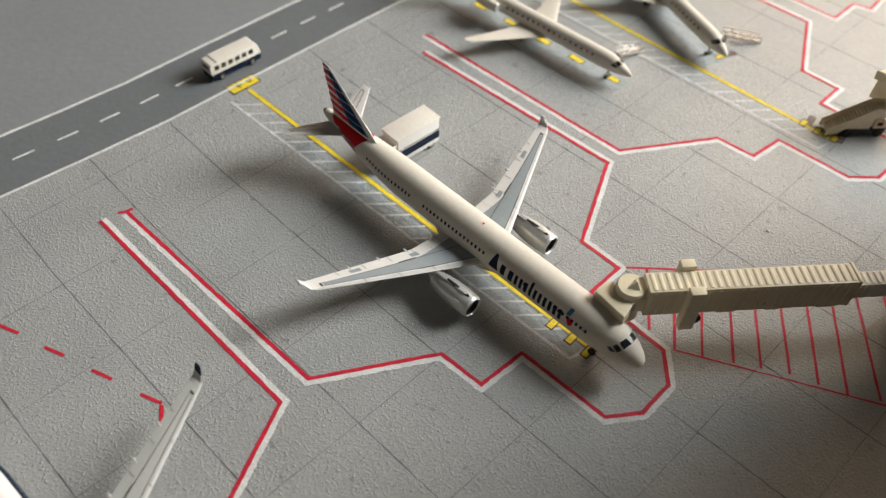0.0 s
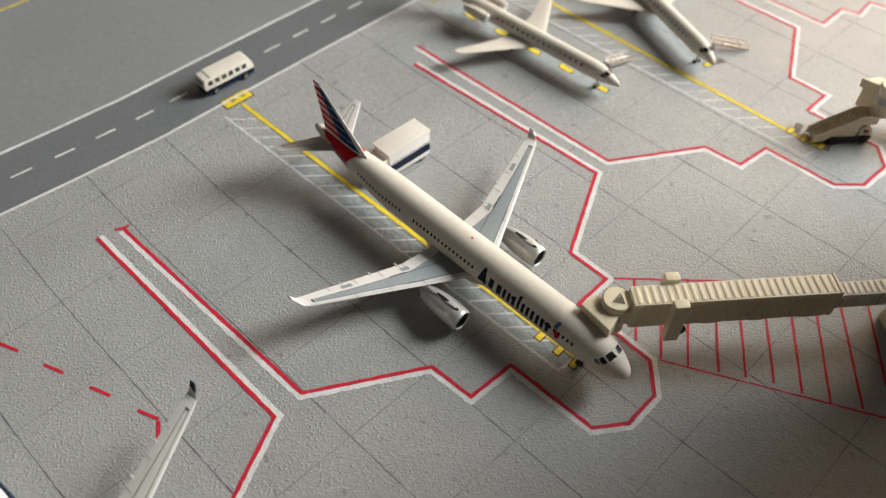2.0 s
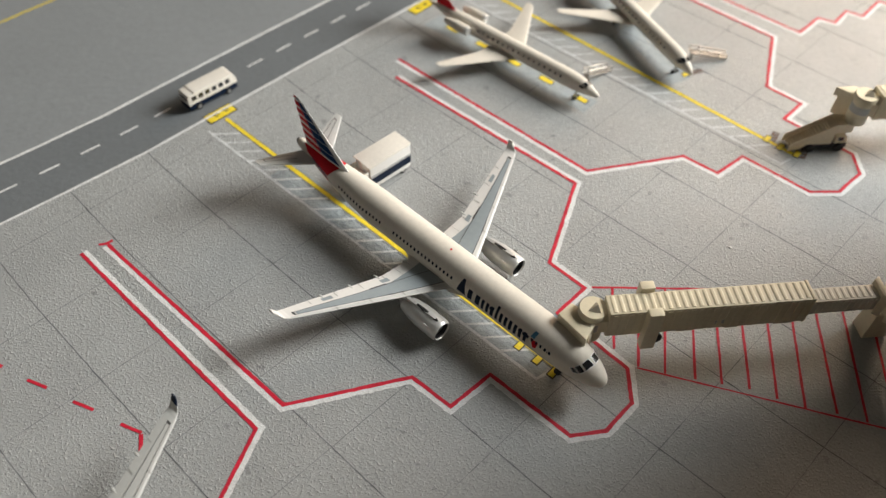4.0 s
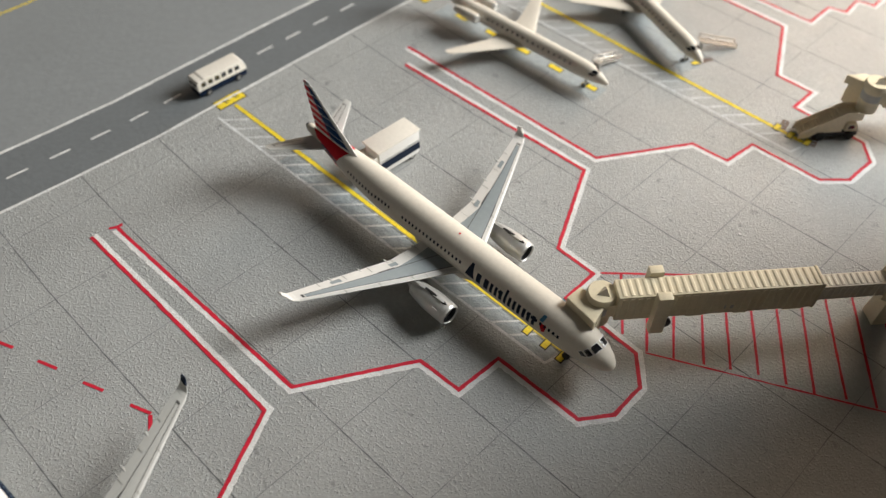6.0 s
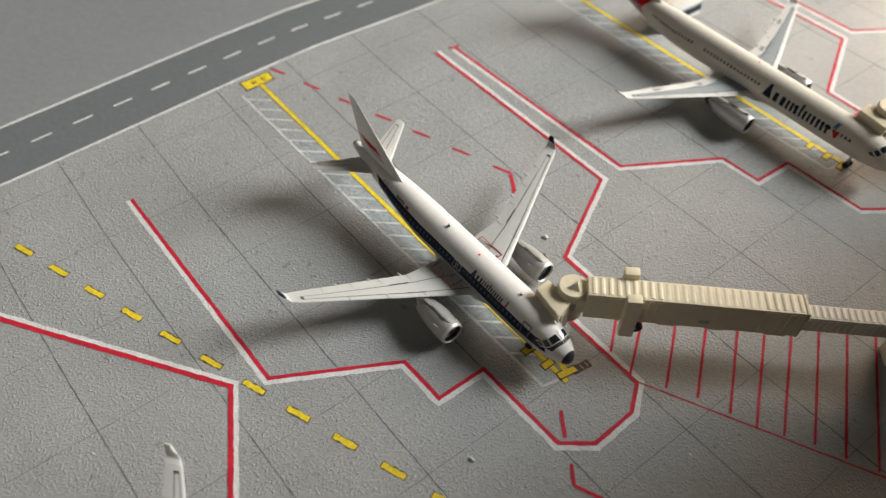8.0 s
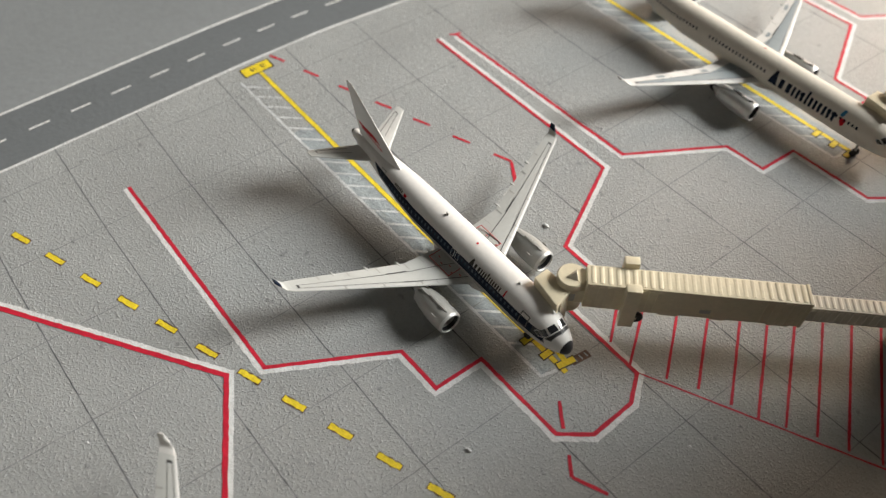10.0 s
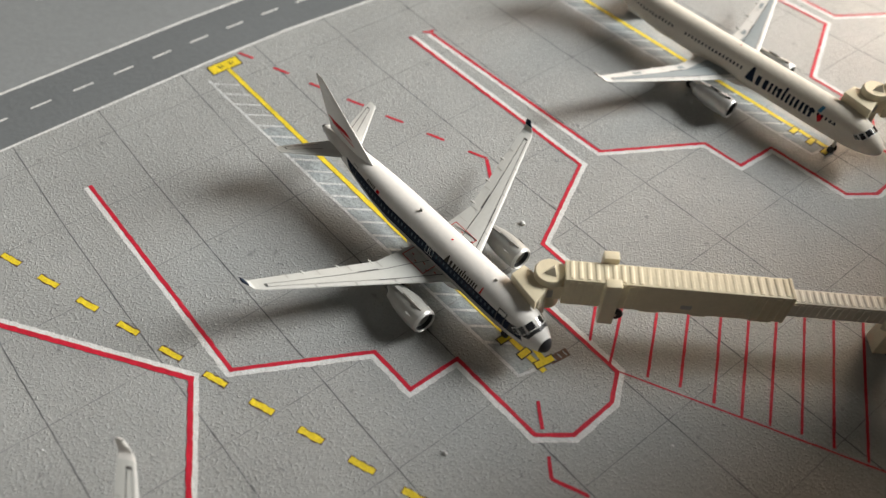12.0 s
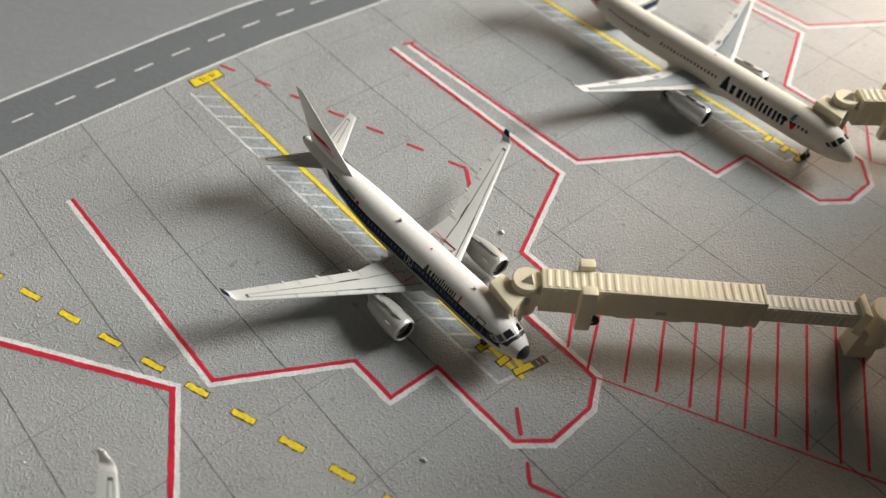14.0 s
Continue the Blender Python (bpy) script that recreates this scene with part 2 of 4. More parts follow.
def strip(a0, a1, c0, c1, z0, z1):
    return prism(road_run(a0, a1, c0) + road_run(a0, a1, c1)[::-1], z0, z1)


solid("road", strip(-490, 490, 0, 24.7, 0.0, 0.05), M_ROAD, "dark grey painted service road along the apron", "road", kind="structure", smooth=False)
solid("taxiway", strip(-490, 490, 24.7, 370, 0.0, 0.04), M_TAXI, "mid grey painted taxiway surface", "taxiway", kind="structure", smooth=False)
marking("road_edge_line", ribbon(road_run(-480, 480, -0.2), 0.95, 0.12, 3, 0.12), M_WHITE_LINE, "white line along the road edge")
marking("road_edge_line", ribbon(road_run(-480, 480, 24.4), 1.05, 0.12, 4, 0.12), M_WHITE_LINE, "white line between road and taxiway")
for i in range(-26, 20):
    a = -27.6 + i * (13.2 if i < 0 else 12.45)
    marking("centre_dash", ribbon([on_road(a, 12.4), on_road(a + 6.4, 12.4)], 0.75, 0.12, i + 60, 0.1), M_WHITE_LINE, "short white road centre dash", "road centre dashes")
marking("taxiway_line", ribbon(road_run(-480, 480, 97.0), 0.9, 0.12, 5), M_YELLOW, "thin yellow taxiway line")

# stand outlines: red lines with a white border
BORDER = 1.05


def outline(points, red_width, seed, side=1):
    marking("stand_border", ribbon(slide(points, side * BORDER), 1.45, 0.05, seed, 0.20, step=0.8), M_WHITE_LINE, "chalky white border beside a red stand line", "stand borders")
    marking("stand_line", ribbon(points, red_width, 0.10, seed + 1, 0.16, step=1.3), M_RED, "hand-painted red aircraft stand line", "stand lines")


STAND_A = [(-129.9, -54.8), (-54.8, -54.1), (-37.5, -27.4), (-25.0, -26.9), (-23.8, -13.6), (0.8, -13.4), (6.3, -6.6), (6.5, 3.8), (0.2, 11.2), (-23.0, 12.9), (-22.7, 24.5), (-35.2, 25.0), (-48.5, 54.9), (-124.0, 54.0)]
STAND_B = [(-134.2, -172.8), (-59.3, -174.0), (-42.3, -146.0), (-29.2, -145.9), (-28.5, -132.5), (-3.1, -132.4), (2.4, -125.9), (2.3, -113.5), (-2.2, -106.5), (-29.5, -105.9), (-29.6, -92.4), (-40.6, -92.1), (-54.6, -62.6), (-132.4, -61.7)]
STAND_C = [(-130.4, 61.8), (-49.0, 61.7), (-31.0, 87.7), (-19.2, 88.4), (-17.3, 100.4), (5.3, 100.4), (11.7, 106.5), (12.9, 118.4), (7.5, 125.1), (-16.4, 125.8), (-15.8, 136.8), (-28.6, 137.1), (-40.9, 164.4), (-118.0, 165.9)]
STAND_D = [(-120.0, 174.0), (-35.0, 174.0), (-34.3, 187.4), (-28.3, 188.8), (-28.7, 199.0), (-22.5, 200.0), (-22.4, 214.0), (4.0, 216.0)]
STAND_E = [(-118.0, -217.6), (-100.5, -206.4), (-63.1, -182.1), (-40.8, -195.2), (-10.0, -213.5)]
for k, pts in enumerate((STAND_A, STAND_B, STAND_C, STAND_D)):
    outline(pts, 1.0, 100 + 10 * k)
outline(STAND_E, 1.25, 150, side=-1)
marking("stand_line", ribbon([(-131.6, -56.6), (-130.4, -54.8), (-130.2, -53.0)], 0.9, 0.105, 160, 0.2, step=0.9), M_RED, "short red tick at a stand line's end", "stand lines")

# lead-in lines, start boxes, rungs of the bays
BAYS = ((-150.0, -69.0, 0.8, 0.3, -1.0, -12.5), (-155.0, -91.0, -116.6, -120.4, -119.6, -16.0), (-138.0, -70.0, 115.5, 114.2, 112.0, -5.5))


def lead_in(x0, y0, x1, y1, seed):
    marking("lead_in_line", ribbon([(x0, y0), ((x0 + x1) / 2, (y0 + y1) / 2), (x1, y1)], 1.2, 0.09, seed, 0.10, step=1.5), M_YELLOW, "yellow lead-in line outlined in ink", "lead-in lines")
    marking("lead_in_border", ribbon([(x0, y0), (x1, y1)], 1.6, 0.075, seed + 1, 0.15), M_LINE_EDGE, "brown ink outline under a yellow line", "lead-in outlines")


def start_box(x, y, rz, label):
    ob = thing("start_box", x, y, 0, rz, label, "marking", "stand start boxes", "structure")
    part("ink_outline", prism([(-2.5, -5.3), (2.5, -5.3), (2.5, 5.3), (-2.5, 5.3)], 0.0, 0.08), M_INK, ob, smooth=False)
    part("yellow_panel", prism([(-2.1, -4.9), (2.1, -4.9), (2.1, 4.9), (-2.1, 4.9)], 0.0, 0.11), M_YELLOW, ob, smooth=False)
    for yy in (-2.0, 1.6):
        part("bar", ribbon([(-0.9, yy), (0.9, yy + 0.5)], 0.5, 0.14, 7), M_INK, ob, smooth=False)
        part("bar", ribbon([(-0.9, yy + 1.1), (0.7, yy + 1.4)], 0.3, 0.14, 8), M_INK, ob, smooth=False)


def bay(x0, x1, y_line, y_edge, seed, n, tint=True):
    """Worn white bay edge with slanted rungs and a bluish tint beside a lead-in line."""
    if tint:
        marking("bay_tint", prism([(x0 + 30, y_edge), (x1, y_edge), (x1, y_line + 2), (x0 + 30, y_line + 2)], 0.0, 0.02), M_STAIN, "bluish grey tint in a service bay", "bay tints")
    marking("bay_edge", ribbon([(x0, y_edge), (x1, y_edge), (x1 + 1.2, y_edge + 4.2)], 0.75, 0.06, seed, 0.2), M_FAINT, "worn white bay edge line", "bay edges")
    for i in range(n):
        x = x0 + 2 + (x1 - x0 - 14) * i / (n - 1)
        w = abs(y_line - y_edge) - 0.6
        marking("bay_rung", ribbon([(x, y_edge), (x + w * 0.95, y_edge + w)], 0.65, 0.065, seed + i, 0.2), M_FAINT, "worn white slanted bay rung", "bay rungs")


lead_in(-149.0, 0.9, -12.0, -0.6, 200)
lead_in(-155.0, -117.0, -13.0, -119.3, 204)
lead_in(-146.0, 115.8, -5.5, 112.2, 208)
start_box(-152.3, 1.2, -2, "yellow start box with inked figures at the road edge")
start_box(-157.3, -117.0, -2, "yellow start box at the road edge")
start_box(-147.0, 90.5, -1, "yellow start box at the road edge")
start_box(-147.5, 116.0, -1, "yellow start box at the road edge")
bay(-148.0, -14.6, 0.2, -6.7, 220, 21)
bay(-153.8, -16.0, -118.0, -124.7, 250, 21)
bay(-140.0, -7.0, 112.0, 105.6, 280, 20, False)

# stop marks under the noses
for sx, sy, rz in ((-23.9, -1.8, 0), (-17.9, -2.0, 0), (-12.7, -2.4, 0), (-25.6, -120.4, -4), (-19.6, -119.6, -2), (-15.6, 113.1, 0), (-10.7, 112.6, 0), (-5.3, 113.0, 0), (-52.2, 124.0, -24)):
    ob = thing("stop_mark", sx, sy, 0, rz, "yellow stop bar with an inked outline on the apron", "marking", "stop marks", "structure")
    part("ink_outline", prism([(-1.1, -1.7), (1.1, -1.7), (1.1, 1.9), (-1.1, 1.9)], 0.0, 0.10), M_INK, ob, smooth=False)
    part("yellow_bar", prism([(-0.8, -1.4), (0.8, -1.4), (0.8, 1.6), (-0.8, 1.6)], 0.0, 0.13), M_YELLOW, ob, smooth=False)
for sx, sy, rz in ((-13.8, -113.8, -10), (-50.6, 127.6, -24), (-25.2, -112.4, -5), (-14.5, 115.5, 10), (-4.0, 115.0, 10)):
    ob = thing("figure_plate", sx, sy, 0, rz, "small brown inked plate beside a stop mark", "marking", "figure plates", "structure")
    part("plate", prism([(-1.1, -2.6), (1.1, -2.6), (1.1, 2.6), (-1.1, 2.6)], 0.0, 0.08), M_BROWN, ob, smooth=False)
    for yy in (-1.6, 0.0, 1.5):
        part("bar", ribbon([(-0.7, yy), (0.7, yy + 0.3)], 0.35, 0.12, 9), M_STAIN, ob, smooth=False)

ob = thing("stop_mark", -14.9, -117.5, 0, -12, "yellow stop bar with a stem and an inked outline", "marking", "stop marks", "structure")
part("ink_outline", prism([(-1.1, -2.7), (1.1, -2.7), (1.1, 2.7), (-1.1, 2.7)], 0.0, 0.10), M_INK, ob, smooth=False)
part("yellow_bar", prism([(-0.8, -2.4), (0.8, -2.4), (0.8, 2.4), (-0.8, 2.4)], 0.0, 0.13), M_YELLOW, ob, smooth=False)
part("stem", prism([(-4.6, -0.7), (-0.8, -0.7), (-0.8, 0.7), (-4.6, 0.7)], 0.0, 0.125), M_YELLOW, ob, smooth=False)

# dashed lines that cross the stands
for i in range(7):
    x, y = -160.3 + i * 13.55, -110.1 + i * 4.42
    marking("red_dash", ribbon([(x, y), (x + 5.6, y + 2.1)], 0.8, 0.10, 300 + i, 0.12), M_RED, "short red painted dash across a stand", "red dashes")
marking("red_dash", ribbon([(-73.2, -81.8), (-66.5, -86.3)], 1.0, 0.11, 310, 0.12), M_RED, "short red painted dash across a stand", "red dashes")
for i in range(13):
    x, y = -150.5 + i * 12.6, -208.8 + i * 4.25
    ob = thing("yellow_dash", x, y, 0, 20, "yellow taxi dash outlined in brown ink", "marking", "yellow dashes", "structure")
    part("ink_outline", ribbon([(-0.2, 0), (6.3, 0)], 1.8, 0.07, 330 + i, 0.25, step=0.8), M_BROWN, ob, smooth=False)
    part("yellow_bar", ribbon([(0, 0), (6.1, 0)], 1.35, 0.11, 360 + i, 0.22, step=0.8), M_YELLOW, ob, smooth=False)
for a, b in (((-8.6, -126.0), (-3.0, -130.2)), ((2.3, -133.7), (6.3, -136.9)), ((6.3, -136.9), (14.0, -133.6))):
    marking("red_dash", ribbon([a, b], 0.8, 0.11, 390, 0.15), M_RED, "thin red painted dash", "red dashes")

# hatched walkways under the bridges
HATCH_A = ((1.8, 13.0), (75.0, 49.5), (-21.4, 26.0), (39.0, 80.5))
HATCH_B = ((-2.1, -106.2), (75.0, -70.0), (-27.0, -93.2), (34.0, -40.0))


def hatch(low0, low1, top0, top1, feet, lean, length, seed):
    marking("hatch_edge", ribbon([low0, low1], 0.45, 0.06, seed, 0.3), M_RED, "thin red edge line of a hatched area", "hatch edges")
    marking("hatch_edge", ribbon([top0, top1], 0.6, 0.06, seed + 1, 0.3), M_RED, "thin red edge line of a hatched area", "hatch edges")
    for i, ((x, y), (u, v)) in enumerate(zip(feet, lean)):
        d = Vector((u - x, v - y)).normalized()
        e = Vector((top1[0] - top0[0], top1[1] - top0[1]))
        w = Vector((top0[0] - x, top0[1] - y))
        d *= min(length, (w.x * e.y - w.y * e.x) / (d.x * e.y - d.y * e.x))
        marking("hatch_stripe", ribbon([(x, y), (x + d.x, y + d.y)], 0.66, 0.09, seed + 2 + i, 0.2), M_RED, "red painted hatch stripe under the bridge", "hatch stripes")


FEET_A = [(-5.6, 13.8), (1.9, 13.5), (7.9, 16.4), (14.3, 20.1), (19.9, 23.4), (25.7, 26.8), (32.0, 29.0), (38.2, 31.3), (44.5, 35.2), (50.9, 38.0), (57.2, 41.0), (63.5, 44.0)]
HEAD_A = [(-8.4, 17.6), (-2.6, 20.4), (1.1, 27.1), (6.6, 31.9), (10.7, 37.0), (15.0, 42.3), (19.4, 47.7), (24.2, 52.2), (27.5, 59.1), (32.2, 64.8), (38.0, 69.0), (44.0, 72.0)]
hatch(*HATCH_A, FEET_A, HEAD_A, 60, 400)
FEET_B = [(-12.1, -105.0), (-4.7, -106.2), (3.3, -102.3), (9.8, -98.6), (17.3, -96.0), (23.4, -94.0), (28.8, -91.0), (34.6, -87.5), (41.0, -84.9), (47.7, -82.1), (52.7, -78.9), (59.0, -76.0)]
HEAD_B = [(-15.0, -100.8), (-13.3, -92.2), (-6.1, -87.8), (-0.8, -82.3), (4.5, -76.2), (9.1, -71.3), (14.0, -66.9), (17.3, -59.6), (22.5, -55.0), (27.4, -49.9), (33.0, -47.0), (40.0, -44.0)]
hatch(*HATCH_B, FEET_B, HEAD_B, 60, 440)

# pencilled slab joints
for i in range(-13, 13):
    y = -1.0 + 26.3 * i + 0.5 * math.sin(2.3 * i)
    marking("slab_joint", ribbon([(-156 + 0.045 * y, y + 2.2), (-125, y + 0.6), (-90, y), (-40, y - 0.5), (10, y - 0.8), (66, y - 1.0)], 0.29, 0.03, 500 + i, 0.6, step=1.6), M_SEAM, "pencilled joint between apron slabs", "slab joints")
for i in range(8):
    x = -146.0 + 26.9 * i
    marking("slab_joint", ribbon([(x - 10, -280), (x - 5, -170), (x, -60), (x + 4.5, 40), (x + 10, 160), (x + 15, 270)], 0.2, 0.03, 540 + i, 0.8, step=1.6), M_SEAM_FAINT, "faint pencilled joint between apron slabs", "slab joints")

# ---- the room ----
def room_box(name, x0, x1, y0, y1, z0, z1, mat, label, category):
    return solid(name, box(x0, x1, y0, y1, z0, z1), mat, label, category, kind="structure", smooth=False)


room_box("floor", -1900, 1700, -1800, 1230, -800, -750, M_FLOOR, "brown wooden room floor", "floor")
room_box("ceiling", -1900, 1700, -1800, 1230, 1750, 1800, M_CEIL, "plain dark grey room ceiling", "ceiling")
room_box("wall_south", -1900, 1700, -1750, -1650, -750, 1750, M_WALL, "plain grey room wall", "wall")
room_box("wall_west", -1900, -1800, -1650, 1080, -750, 1750, M_WALL, "plain grey room wall", "wall")
room_box("wall_east", 1600, 1700, -1650, 1080, -750, 1750, M_WALL, "plain grey room wall", "wall")
wx0, wx1 = (WIN_X - WIN_W / 2) * 1000, (WIN_X + WIN_W / 2) * 1000
wz0, wz1 = (WIN_Z - WIN_H / 2) * 1000, (WIN_Z + WIN_H / 2) * 1000
wall = thing("wall_north", 0, 1080, 0, 0, "plain grey room wall round the window and the added lamp opening", "wall", kind="structure")
# wall opening made only for the added warm fill lamp
cx0, cx1 = (WARM_X - WARM_W / 2) * 1000, (WARM_X + WARM_W / 2) * 1000
for a in ((-1900, cx0, -750, 1750), (cx1, wx0, -750, 1750), (wx1, 1700, -750, 1750), (wx0, wx1, -750, wz0), (wx0, wx1, wz1, 1750), (cx0, cx1, -750, (WARM_Z - WARM_H / 2) * 1000), (cx0, cx1, (WARM_Z + WARM_H / 2) * 1000, 1750)):
    part("wall_panel", box(a[0], a[1], 0, 100, a[2], a[3]), M_WALL, wall, smooth=False)
# the second frame surrounds the added warm lamp, no real window
for name, mx, mw, mz, mh, text in (("window_1", WIN_X, WIN_W, WIN_Z, WIN_H, "white-framed room window letting in daylight"), ("warm_lamp_frame", WARM_X, WARM_W, WARM_Z, WARM_H, "white frame round the added warm fill lamp")):
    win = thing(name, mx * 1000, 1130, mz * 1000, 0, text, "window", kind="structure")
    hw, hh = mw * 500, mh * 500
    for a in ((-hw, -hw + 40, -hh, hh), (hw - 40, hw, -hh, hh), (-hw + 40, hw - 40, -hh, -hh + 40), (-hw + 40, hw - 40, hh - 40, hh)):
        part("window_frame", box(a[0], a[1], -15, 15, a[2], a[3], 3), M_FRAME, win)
tab = thing("table", 0, 0, -34, 0, "brown wooden table under the apron board", "table")
part("tabletop", box(-620, 480, -580, 580, 0, 25, 4), M_TABLE, tab)
for x in (-570, 430):
    for y in (-530, 530):
        part("leg", box(x - 30, x + 30, y - 30, y + 30, -716, 0, 4), M_TABLE, tab)

# ---- aircraft ----


def profile_of(length, k=1.0, tail=34.0, tail_r=0.6):
    """Stations of a fuselage: distance behind the nose, height of the centre, radius."""
    nose = [(0, -1.5, 0.08), (0.2, -1.45, 0.85), (0.8, -1.3, 1.6), (2.0, -1.08, 2.42), (3.8, -0.78, 3.28), (6.4, -0.4, 4.08), (9.5, -0.14, 4.6), (13, -0.02, 4.92), (16, 0, 5.0)]
    end = [(34, 0, 5.0), (27, 0.45, 4.62), (19, 1.25, 3.8), (11, 2.15, 2.75), (5, 2.75, 1.9), (1.2, 3.1, 1.25), (0, 3.2, tail_r)]
    return [(s * k, z * k, r * k) for s, z, r in nose] + [(length - s * k * tail / 34.0, z * k, r * k) for s, z, r in end]


class Body:
    def __init__(self, profile, axis):
        self.p, self.axis = profile, axis

    def at(self, s):
        for a, b in zip(self.p, self.p[1:]):
            if s <= b[0]:
                t = (s - a[0]) / max(1e-6, b[0] - a[0])
                return a[1] + (b[1] - a[1]) * t, a[2] + (b[2] - a[2]) * t
        return self.p[-1][1], self.p[-1][2]

    def point(self, s, a, off=0.0):
        """a: degrees from the crown, to the left when positive."""
        z, r = self.at(s)
        r += off
        return Vector((-s, r * math.sin(radians(a)), self.axis + z + 1.03 * r * math.cos(radians(a))))

    def mesh(self, n=40):
        rings = []
        ss = []
        for a, b in zip(self.p, self.p[1:]):
            k = 1 if b[0] - a[0] < 1.5 else 3 if b[0] - a[0] < 14 else 10
            ss += [a[0] + (b[0] - a[0]) * i / k for i in range(k)]
        ss.append(self.p[-1][0])
        for s in ss:
            rings.append([self.point(s, 360 * i / n) for i in range(n)])
        return add_rings(bmesh.new(), rings)

    def patch(self, corners, off=0.05, nu=4, nv=4, bm=None):
        """A painted patch between four (s, angle) corners."""
        bm = bm or bmesh.new()
        (s0, a0), (s1, a1), (s2, a2), (s3, a3) = corners
        grid = []
        for i in range(nu + 1):
            u = i / nu
            row = []
            for j in range(nv + 1):
                v = j / nv
                s = (1 - v) * ((1 - u) * s0 + u * s1) + v * ((1 - u) * s3 + u * s2)
                a = (1 - v) * ((1 - u) * a0 + u * a1) + v * ((1 - u) * a3 + u * a2)
                row.append(bm.verts.new(self.point(s, a, off)))
            grid.append(row)
        fs = []
        for i in range(nu):
            for j in range(nv):
                fs.append(bm.faces.new((grid[i][j], grid[i + 1][j], grid[i + 1][j + 1], grid[i][j + 1])))
        for f in fs:
            f.normal_update()
            c = f.calc_center_median()
            if f.normal.dot(Vector((0, c.y, c.z - self.axis))) < 0:
                f.normal_flip()
        return bm

    def frame_patch(self, s0, s1, a0, a1, w, off=0.06):
        """An outlined rectangle."""
        wa = w * 11.5
        bm = self.patch([(s0, a0), (s1, a0), (s1, a0 + wa), (s0, a0 + wa)], off, 2, 1)
        self.patch([(s0, a1 - wa), (s1, a1 - wa), (s1, a1), (s0, a1)], off, 2, 1, bm)
        self.patch([(s0, a0), (s0 + w, a0), (s0 + w, a1), (s0, a1)], off, 1, 4, bm)
        self.patch([(s1 - w, a0), (s1, a0), (s1, a1), (s1 - w, a1)], off, 1, 4, bm)
        return bm


def foil(u):
    return 5 * (0.2969 * math.sqrt(max(u, 0)) - 0.126 * u - 0.3516 * u * u + 0.2843 * u ** 3 - 0.1036 * u ** 4)


class Wing:
    """Sections: span place y, leading edge x, chord, height z, thickness ratio, and the tilt of the section in degrees."""

    def __init__(self, sections, side=1, upright=False):
        self.sec, self.side, self.upright = sections, side, upright

    def at(self, v):
        v = min(max(v, 0), len(self.sec) - 1.0001)
        i = int(v)
        a, b, t = self.sec[i], self.sec[i + 1], v - i
        return [p + (q - p) * t for p, q in zip(a, b)]

    def point(self, v, u, up=1, off=0.0):
        y, x, c, z, th, tilt = self.at(v)
        h = up * (foil(u) * th * c + off)
        n = radians(tilt)
        if self.upright:
            return Vector((x - c * u, h, z))
        return Vector((x - c * u, self.side * (y - h * math.sin(n)), z + h * math.cos(n)))

    def mesh(self, per=2):
        us = [0, 0.015, 0.06, 0.15, 0.3, 0.5, 0.75, 1.0]
        rings = []
        n = len(self.sec) - 1
        for k in range(n * per + 1):
            v = k / per
            rings.append([self.point(v, u, 1) for u in us] + [self.point(v, u, -1, 0.02) for u in us[::-1][:-1]])
        return add_rings(bmesh.new(), rings)

    def patch(self, v0, v1, u_at_v0, u_at_v1, off=0.05, nu=4, nv=8, up=1, bm=None):
        bm = bm or bmesh.new()
        grid = []
        for j in range(nv + 1):
            t = j / nv
            lo = u_at_v0[0] + (u_at_v1[0] - u_at_v0[0]) * t
            hi = u_at_v0[1] + (u_at_v1[1] - u_at_v0[1]) * t
            grid.append([bm.verts.new(self.point(v0 + (v1 - v0) * t, lo + (hi - lo) * i / nu, up, off)) for i in range(nu + 1)])
        want = Vector((0, up, 0)) if self.upright else Vector((0, 0, up))
        for j in range(nv):
            for i in range(nu):
                f = bm.faces.new((grid[j][i], grid[j + 1][i], grid[j + 1][i + 1], grid[j][i + 1]))
                f.normal_update()
                if f.normal.dot(want) < 0:
                    f.normal_flip()
        return bm


def wheel_mesh(r, w):
    return turned([(-w / 2, r * 0.55), (-w / 2, r * 0.9), (-w / 4, r), (w / 4, r), (w / 2, r * 0.9), (w / 2, r * 0.55)], 16, "y")


def add_gear(plane, x, y, top, r, twin=True, mat=M_DULL):
    leg = part("landing_gear", turned([(0, 0.42), (top - r, 0.42)], 10, "z", x, y, r), mat, plane, "silver landing gear leg")
    for d in ((-0.85, 0.85) if twin else (0,)):
        bm = wheel_mesh(r, 0.9)
        bmesh.ops.translate(bm, vec=(x, y + d, r), verts=bm.verts)
        part("wheel", bm, M_RUBBER, leg, "black rubber wheel")


